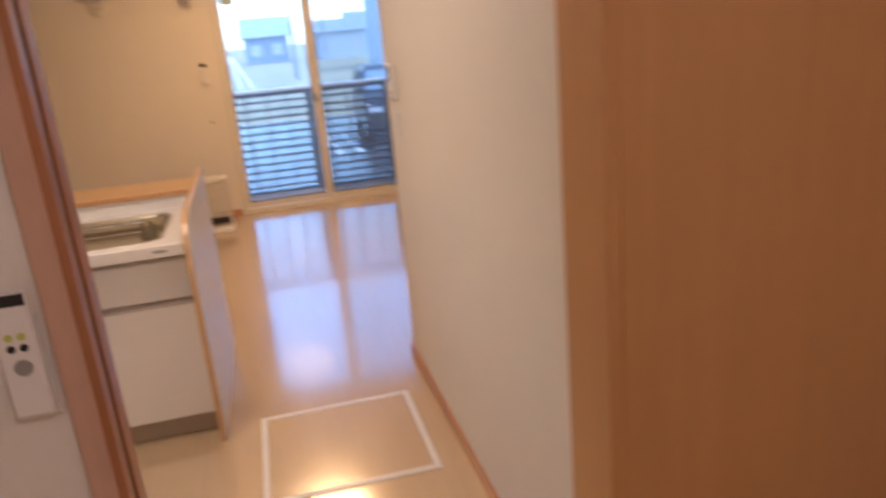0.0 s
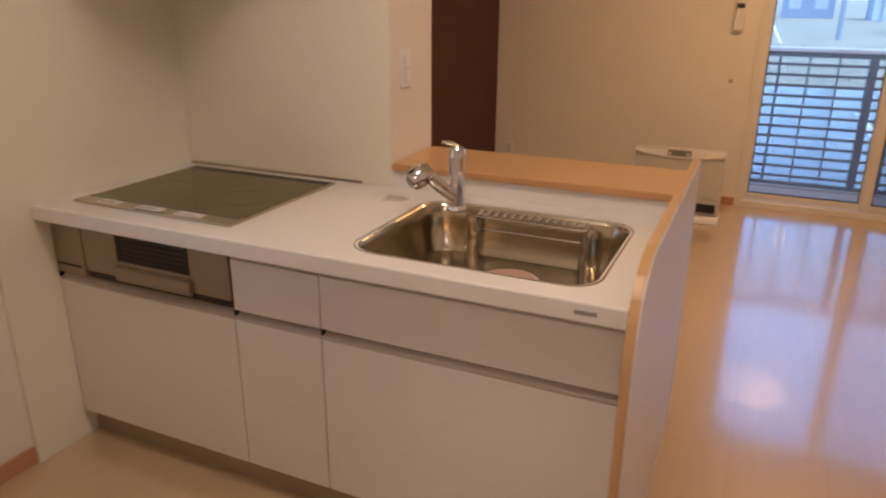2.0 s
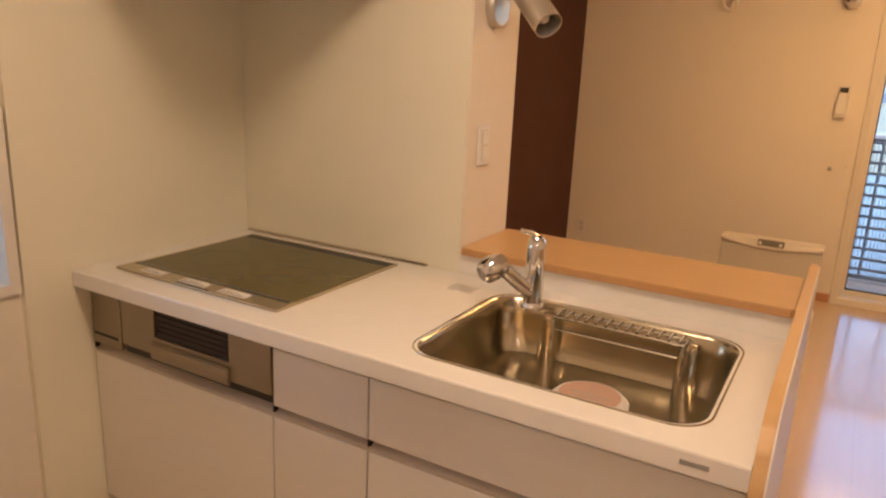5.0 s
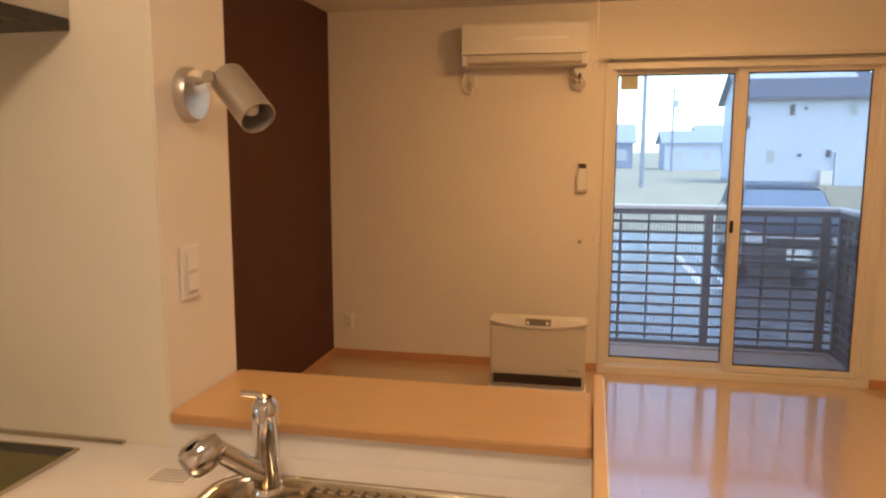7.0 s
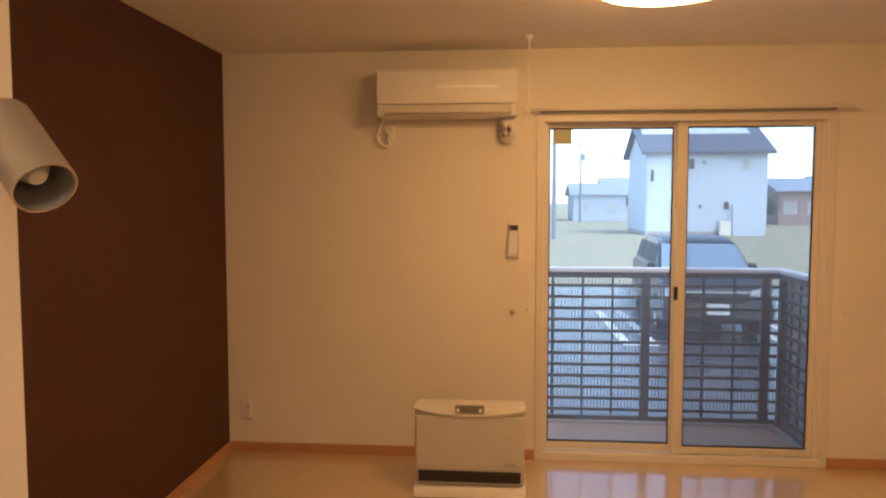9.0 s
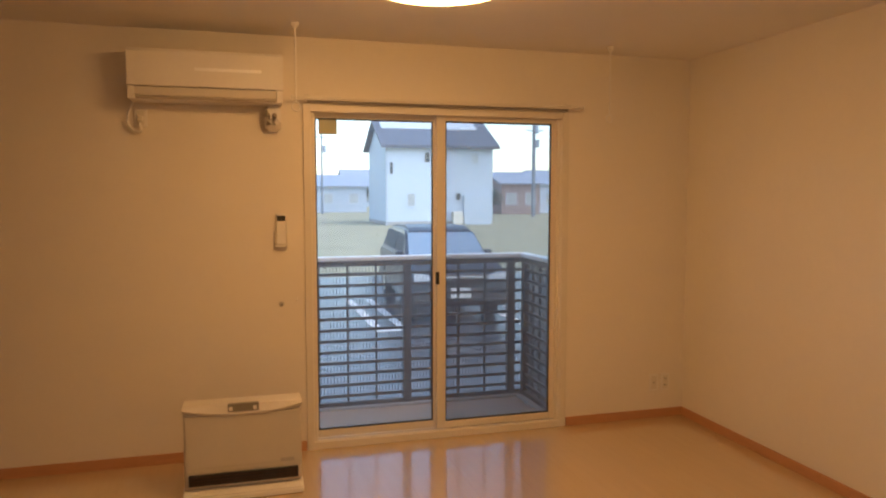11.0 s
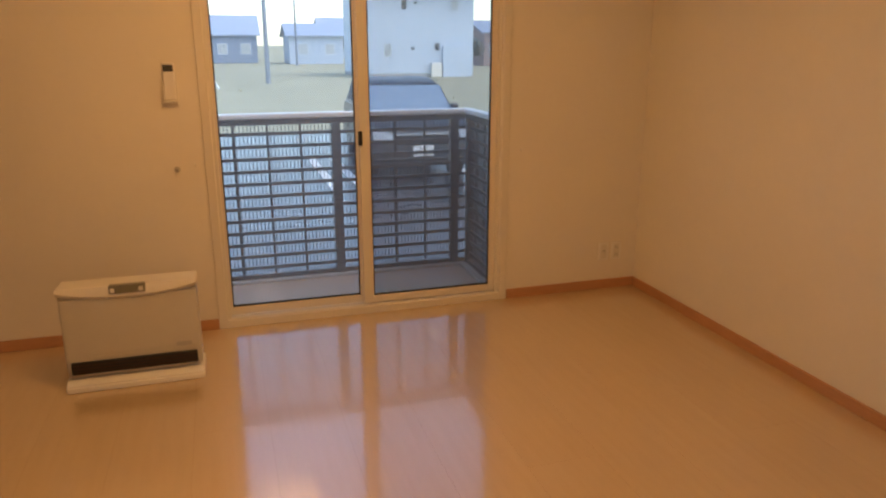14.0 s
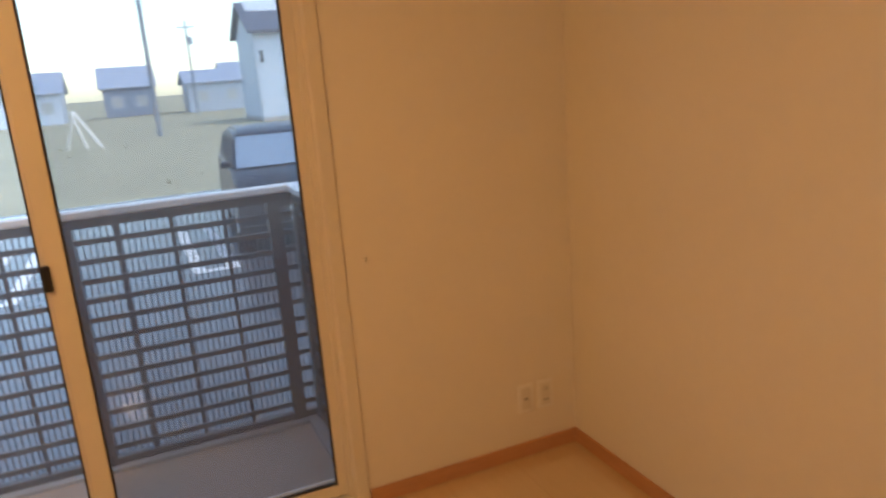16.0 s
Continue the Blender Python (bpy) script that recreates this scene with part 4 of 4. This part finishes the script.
# ---- outside ----
structure("ground", box(-400, 400, -200, 900, GZ - 0.5, GZ - 0.012), GRASS, "yellowed grass field reaching the horizon", "ground")
structure("road", box(-30, 30, -3, 13.5, GZ - 0.1, GZ), ASPHALT, "grey asphalt parking area", "parking")
bml = bmesh.new()
for x in (3.52, 1.19, 5.85, -1.14):
    for u in (x, x + 0.39):
        box(u - 0.07, u + 0.07, 6.2, 9.6, GZ + 0.002, GZ + 0.005, bm=bml)
    box(x + 0.07, x + 0.32, 6.2, 6.34, GZ + 0.002, GZ + 0.005, bm=bml)
structure("parking_lines", bml, ROAD_LINE, "white painted lines on the asphalt", "road marking")

# parked car
CX, CY = 5.02, 6.5
car = thing("parked_car", (CX, CY + 2.1, GZ), "dark blue-grey estate car parked facing the balcony", "car")
W = 0.80


def car_prism(rows, w0, w1, name, mat, z0, z1, lab="", bevel=0.03):
    """A side outline (y, z), drawn across the car and drawn in towards the top."""
    bm = prism([(CY + y, GZ + z) for y, z in rows], "x", -w0, w0)
    for v in bm.verts:
        f = min(1.0, max(0.0, (v.co.z - GZ - z0) / (z1 - z0)))
        v.co.x *= 1 + (w1 / w0 - 1) * f
    bmesh.ops.bevel(bm, geom=bm.edges[:], offset=bevel, segments=3, affect="EDGES", clamp_overlap=True)
    bmesh.ops.translate(bm, verts=bm.verts, vec=(CX, 0, 0))
    return part(name, bm, mat, car, lab, True)


car_prism([(0.02, 0.28), (0.0, 0.52), (0.08, 0.78), (0.3, 0.92), (1.1, 1.0), (4.2, 1.0), (4.38, 0.9), (4.4, 0.3)], W, W - 0.04, "body", CAR_PAINT, 0.5, 1.0)
car_prism([(0.95, 0.96), (1.62, 1.38), (1.85, 1.455), (2.25, 1.49), (3.3, 1.475), (3.85, 1.42), (4.3, 0.96)], W - 0.05, W - 0.2, "cabin", CAR_PAINT, 0.96, 1.49, bevel=0.05)
for s in (-1, 1):
    bm = bmesh.new()
    for a, b in ((1.45, 2.35), (2.45, 3.2), (3.3, 3.95)):
        box(-0.006, 0.006, CY + a, CY + b, GZ + 1.04, GZ + 1.36, bm=bm)
    for v in bm.verts:
        f = (v.co.z - GZ - 0.96) / 0.53
        v.co.x += s * (W - 0.05 - 0.15 * f + 0.002)
        if v.co.y < CY + 1.6:
            v.co.y += 0.25 * max(0, (v.co.z - GZ - 1.1) / 0.34)
    bmesh.ops.translate(bm, verts=bm.verts, vec=(CX, 0, 0))
    part("side_window", bm, CAR_SIDE_GLASS, car)
bm = prism([(CY + 1.04, GZ + 1.0), (CY + 1.62, GZ + 1.365), (CY + 1.61, GZ + 1.39), (CY + 1.015, GZ + 1.015)], "x", -0.68, 0.68)
for v in bm.verts:
    v.co.x *= 1 - 0.13 * (v.co.z - GZ - 1.0) / 0.43
bmesh.ops.translate(bm, verts=bm.verts, vec=(CX, 0, 0))
part("windscreen", bm, CAR_GLASS, car)
part("grille", box(CX - 0.42, CX + 0.42, CY - 0.012, CY + 0.06, GZ + 0.6, GZ + 0.74, 0.01), BLACK_PLASTIC, car)
part("chrome_bar", box(CX - 0.46, CX + 0.46, CY - 0.002, CY + 0.06, GZ + 0.745, GZ + 0.765, 0.004), CHROME, car)
for s in (-1, 1):
    part("headlight", prism([(CX + s * 0.46, GZ + 0.66), (CX + s * 0.76, GZ + 0.67), (CX + s * 0.76, GZ + 0.86), (CX + s * 0.46, GZ + 0.77)], "y", CY - 0.005, CY + 0.16, 0.012), HEADLIGHT, car)
    part("door_mirror", box(CX + s * 0.80 - 0.07, CX + s * 0.80 + 0.07, CY + 1.25, CY + 1.37, GZ + 1.0, GZ + 1.10, 0.03), CAR_PAINT, car)
    for y in (0.85, 3.5):
        wh = part("tyre", lathe([(0, -0.1), (0.3, -0.1), (0.32, -0.08), (0.32, 0.08), (0.3, 0.1), (0, 0.1)], (CX + s * 0.69, CY + y, GZ + 0.32), (1, 0, 0), 28), RUBBER, car, smooth=True)
        part("rim", lathe([(0, 0.11), (0.12, 0.105), (0.2, 0.102), (0.2, -0.102), (0.12, -0.105), (0, -0.11)], (CX + s * 0.69, CY + y, GZ + 0.32), (1, 0, 0), 24), SILVER_PAINT, wh)
part("number_plate", box(CX - 0.165, CX + 0.165, CY - 0.02, CY, GZ + 0.42, GZ + 0.585, 0.003), PLATE, car)
part("bumper_strip", box(CX - 0.76, CX + 0.76, CY - 0.006, CY + 0.08, GZ + 0.36, GZ + 0.4, 0.01), BLACK_PLASTIC, car)

car.rotation_euler = (0, 0, radians(-4))


# houses
def window_on(house, x0, x1, z0, z1, y, pale=False):
    w = part("window", framed(x0 - 0.05, x1 + 0.05, z0 - 0.05, z1 + 0.05, 0.06, y - 0.05, y + 0.02, 0), SIDING, house)
    part("pane", box(x0, x1, y - 0.02, y + 0.01, z0, z1), WINDOW_PALE if pale else WINDOW_DARK, w)


def gable_roof(x0, x1, y0, y1, z0, z1, over, thick):
    """A pitched roof with its ridge along x, as two leaning slabs."""
    bm = bmesh.new()
    ym = (y0 + y1) / 2
    drop = over * (z1 - z0) / (ym - y0)
    prism([(y0 - over, z0 - drop), (ym, z1), (ym, z1 + thick), (y0 - over, z0 - drop + thick)], "x", x0 - over, x1 + over, bm=bm)
    prism([(y1 + over, z0 - drop), (ym, z1), (ym, z1 + thick), (y1 + over, z0 - drop + thick)], "x", x0 - over, x1 + over, bm=bm)
    return bm


hs = thing("white_house", (14.1, 45, GZ), "white two-storey house with a dark slate roof", "house")
HX, HW, HY, HD = 10.72, 7.42, 42.0, 6.4
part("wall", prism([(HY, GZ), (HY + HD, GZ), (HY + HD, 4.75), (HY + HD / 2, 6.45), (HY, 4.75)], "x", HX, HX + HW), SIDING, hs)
rf = part("roof", gable_roof(HX, HX + HW, HY, HY + HD, 4.8, 6.5, 0.38, 0.16), ROOF, hs, "dark slate roof")
# paler band along the upper front slope, up to the ridge
part("ridge_band", prism([(HY + 1.95, 5.84 + 0.17), (HY + HD / 2, 6.68), (HY + HD / 2, 6.74), (HY + 1.95, 5.9 + 0.17)], "x", HX + 0.1, HX + HW - 0.5), ROOF_PALE, rf, "pale upper part of the roof")
part("fascia", box(HX - 0.4, HX + HW + 0.4, HY - 0.42, HY - 0.38, 4.56, 4.68), ROOF, hs)
part("corner_board", box(HX - 0.03, HX + 0.08, HY - 0.03, HY + 0.05, GZ, 4.75), HOUSE_GREY, hs)
for cx, cz, w, h, pale in ((362, 255, 14, 48, 0), (513, 210, 22, 42, 0), (720, 212, 30, 42, 1), (445, 385, 32, 52, 1), (547, 378, 16, 15, 0), (647, 372, 22, 30, 0), (745, 380, 30, 15, 1), (560, 205, 16, 12, 0)):
    X, Z = HX + (cx - 340) * 0.01611, GZ + (490 - cz) * 0.01603
    window_on(hs, X - w * 0.008, X + w * 0.008, Z - h * 0.008, Z + h * 0.008, HY, pale)
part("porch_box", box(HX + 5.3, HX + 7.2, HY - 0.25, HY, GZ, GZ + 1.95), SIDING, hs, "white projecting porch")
part("outdoor_unit", box(HX + 4.45, HX + 5.15, HY - 0.5, HY - 0.15, GZ, GZ + 0.9, 0.03), OFF_WHITE, hs, "outdoor air conditioning unit")
part("foundation", box(HX - 0.02, HX + HW + 0.02, HY - 0.02, HY + HD, GZ, GZ + 0.25), CONCRETE, hs)


def far_house(x0, x1, y, z_eave, z_ridge, wall, roof, lab):
    t = thing("far_house", ((x0 + x1) / 2, y, GZ), lab, "house", "far houses")
    d = 7.0
    part("wall", prism([(y, GZ), (y + d, GZ), (y + d, z_eave), (y + d / 2, z_ridge - 0.05), (y, z_eave)], "x", x0, x1), wall, t)
    part("roof", gable_roof(x0, x1, y, y + d, z_eave + 0.04, z_ridge, 0.4, 0.15), roof, t)
    n = max(2, int((x1 - x0) / 2.2))
    for k in range(n):
        xm = x0 + (k + 0.5) * (x1 - x0) / n
        # pale panes, to keep the far windows hazy and low in contrast
        window_on(t, xm - 0.5, xm + 0.5, GZ + 1.0, GZ + 2.1, y, True)
    return t


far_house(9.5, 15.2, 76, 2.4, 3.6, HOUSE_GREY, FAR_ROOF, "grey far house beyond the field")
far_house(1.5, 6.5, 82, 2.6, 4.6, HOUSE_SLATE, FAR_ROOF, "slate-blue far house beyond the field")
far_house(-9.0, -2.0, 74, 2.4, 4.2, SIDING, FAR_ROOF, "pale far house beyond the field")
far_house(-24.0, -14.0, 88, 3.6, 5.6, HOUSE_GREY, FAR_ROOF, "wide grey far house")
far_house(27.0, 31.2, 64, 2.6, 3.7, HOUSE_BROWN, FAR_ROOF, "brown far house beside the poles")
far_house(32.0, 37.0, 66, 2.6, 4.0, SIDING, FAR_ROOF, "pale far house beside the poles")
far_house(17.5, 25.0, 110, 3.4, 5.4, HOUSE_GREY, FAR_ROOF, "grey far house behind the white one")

for x, y, h, lean in ((4.6, 37.0, 11.5, 0.0), (26.6, 55.0, 9.6, 0.0), (28.0, 58.0, 8.6, 0.0), (9.6, 70.0, 8.5, 0.0), (-6.0, 60.0, 9.0, 0.0)):
    up = thing("utility_pole", (x, y, GZ), "grey concrete utility pole in the field", "utility pole", "utility poles")
    part("pole", tube([(x, y, GZ), (x, y, GZ + h)], 0.13, 12, r_end=0.08), POLE_GREY, up, smooth=True)
    part("crossarm", box(x - 0.8, x + 0.8, y - 0.05, y + 0.05, GZ + h - 0.7, GZ + h - 0.58), HOUSE_GREY, up)
    part("transformer", tube([(x + 0.3, y, GZ + h - 2.2), (x + 0.3, y, GZ + h - 1.5)], 0.2, 12), HOUSE_GREY, up)
    for s in (-0.7, 0.0, 0.7):
        part("insulator", tube([(x + s, y, GZ + h - 0.58), (x + s, y, GZ + h - 0.4)], 0.04, 8), WHITE_PLASTIC, up)

af = thing("white_trestle", (1.3, 32.5, GZ), "white leaning trestle posts standing in the field", "trestle")
for a, b in (((0.6, 33.0), (1.1, 32.6)), ((1.4, 32.4), (1.0, 32.6)), ((2.0, 32.2), (1.1, 32.7))):
    part("post", tube([(a[0], a[1], GZ), (b[0], b[1], GZ + 1.6)], 0.06, 8), WHITE_PAINT, af)


def bush(x, y, r, h, seed):
    rnd = random.Random(seed)
    t = thing("tree", (x, y, GZ), "small dark leafy tree at the field edge", "tree", "field trees")
    bm = tube([(x, y, GZ), (x + 0.05, y, GZ + h * 0.4), (x, y + 0.05, GZ + h * 0.75)], 0.12, 8, r_end=0.04)
    for k in range(6):
        a = rnd.uniform(0, 6.28)
        z = GZ + h * rnd.uniform(0.25, 0.55)
        tube([(x, y, z), (x + r * 0.6 * math.cos(a), y + r * 0.6 * math.sin(a), z + h * 0.25)], 0.05, 6, bm, 0.015)
    part("trunk", bm, BARK, t)
    verts, faces = [], []
    for k in range(900):
        a, b = rnd.uniform(0, 6.28), rnd.uniform(-1, 1)
        q = rnd.random() ** 0.4 * (0.75 + 0.25 * math.sin(3 * a + 2 * b + seed))
        c = Vector((x + r * q * math.cos(a) * math.sqrt(1 - b * b), y + r * q * math.sin(a) * math.sqrt(1 - b * b), GZ + h * 0.62 + h * 0.4 * q * b))
        u = Vector((rnd.gauss(0, 1), rnd.gauss(0, 1), rnd.gauss(0, 1))).normalized() * 0.14
        v = u.orthogonal().normalized() * 0.09
        n = len(verts)
        verts += [c - u, c + v, c + u, c - v]
        faces.append((n, n + 1, n + 2, n + 3))
    me = bpy.data.meshes.new("crown")
    me.from_pydata([p - Vector((x, y, GZ)) for p in verts], [], faces)
    me.materials.append(LEAVES)
    cr_ob = new("crown", me)
    cr_ob.parent = t


for k, (x, y, r, h) in enumerate(((23.2, 62, 1.9, 3.4), (25.3, 63, 1.5, 2.8), (-11.5, 75, 2.4, 4.2), (17.0, 80, 2.0, 3.6))):
    bush(x, y, r, h, k + 3)
bmt = bmesh.new()
rnd = random.Random(5)
for k in range(40):
    x, y = rnd.uniform(-12, 30), rnd.uniform(14, 45)
    if 10 < x < 19 and y > 40.5:
        continue
    s = rnd.uniform(0.03, 0.09)
    for q in range(4):
        a = rnd.uniform(0, 6.28)
        v = [bmt.verts.new((x + s * math.cos(a), y + s * math.sin(a), GZ - 0.012)), bmt.verts.new((x - s * math.cos(a) * 0.3, y - s * math.sin(a) * 0.3, GZ - 0.012)), bmt.verts.new((x + s * rnd.uniform(-1, 1), y + s * rnd.uniform(-1, 1), GZ + s * 1.6))]
        bmt.faces.new(v)
tagged(part("grass_tufts", bmt, GRASS), "dry yellow grass tufts over the field", "grass", kind="stuff")

# ---- floor boards ----
PW, PL = 0.303, 1.818
shared = {}


def plank_mesh(w, l):
    key = (round(w, 3), round(l, 3))
    if key not in shared:
        bm = box(0.0003, w - 0.0003, 0.0003, l - 0.0003, -0.012, 0.0)
        bm.normal_update()
        for f in bm.faces:
            f.material_index = 0 if f.normal.z > 0.9 else 1
        me = bpy.data.meshes.new("plank")
        bm.to_mesh(me)
        bm.free()
        me.materials.append(FLOOR_WOOD)
        me.materials.append(JOINT)
        shared[key] = me
    return shared[key]


x, row = -0.05, 0
while x < XR:
    w = min(PW, XR - x)
    y = -8.4 - (row * 0.61) % PL
    while y < 0.0:
        y0, y1 = max(y, -8.4), min(y + PL, 0.0)
        if y1 - y0 > 0.05 and not (x > 2.75 and y1 < -5.9 and x > 3.75):
            pk = new("plank", plank_mesh(w, y1 - y0))
            pk.location = (x, y0, 0)
            pk.parent = floor
        y += PL
    x += PW
    row += 1
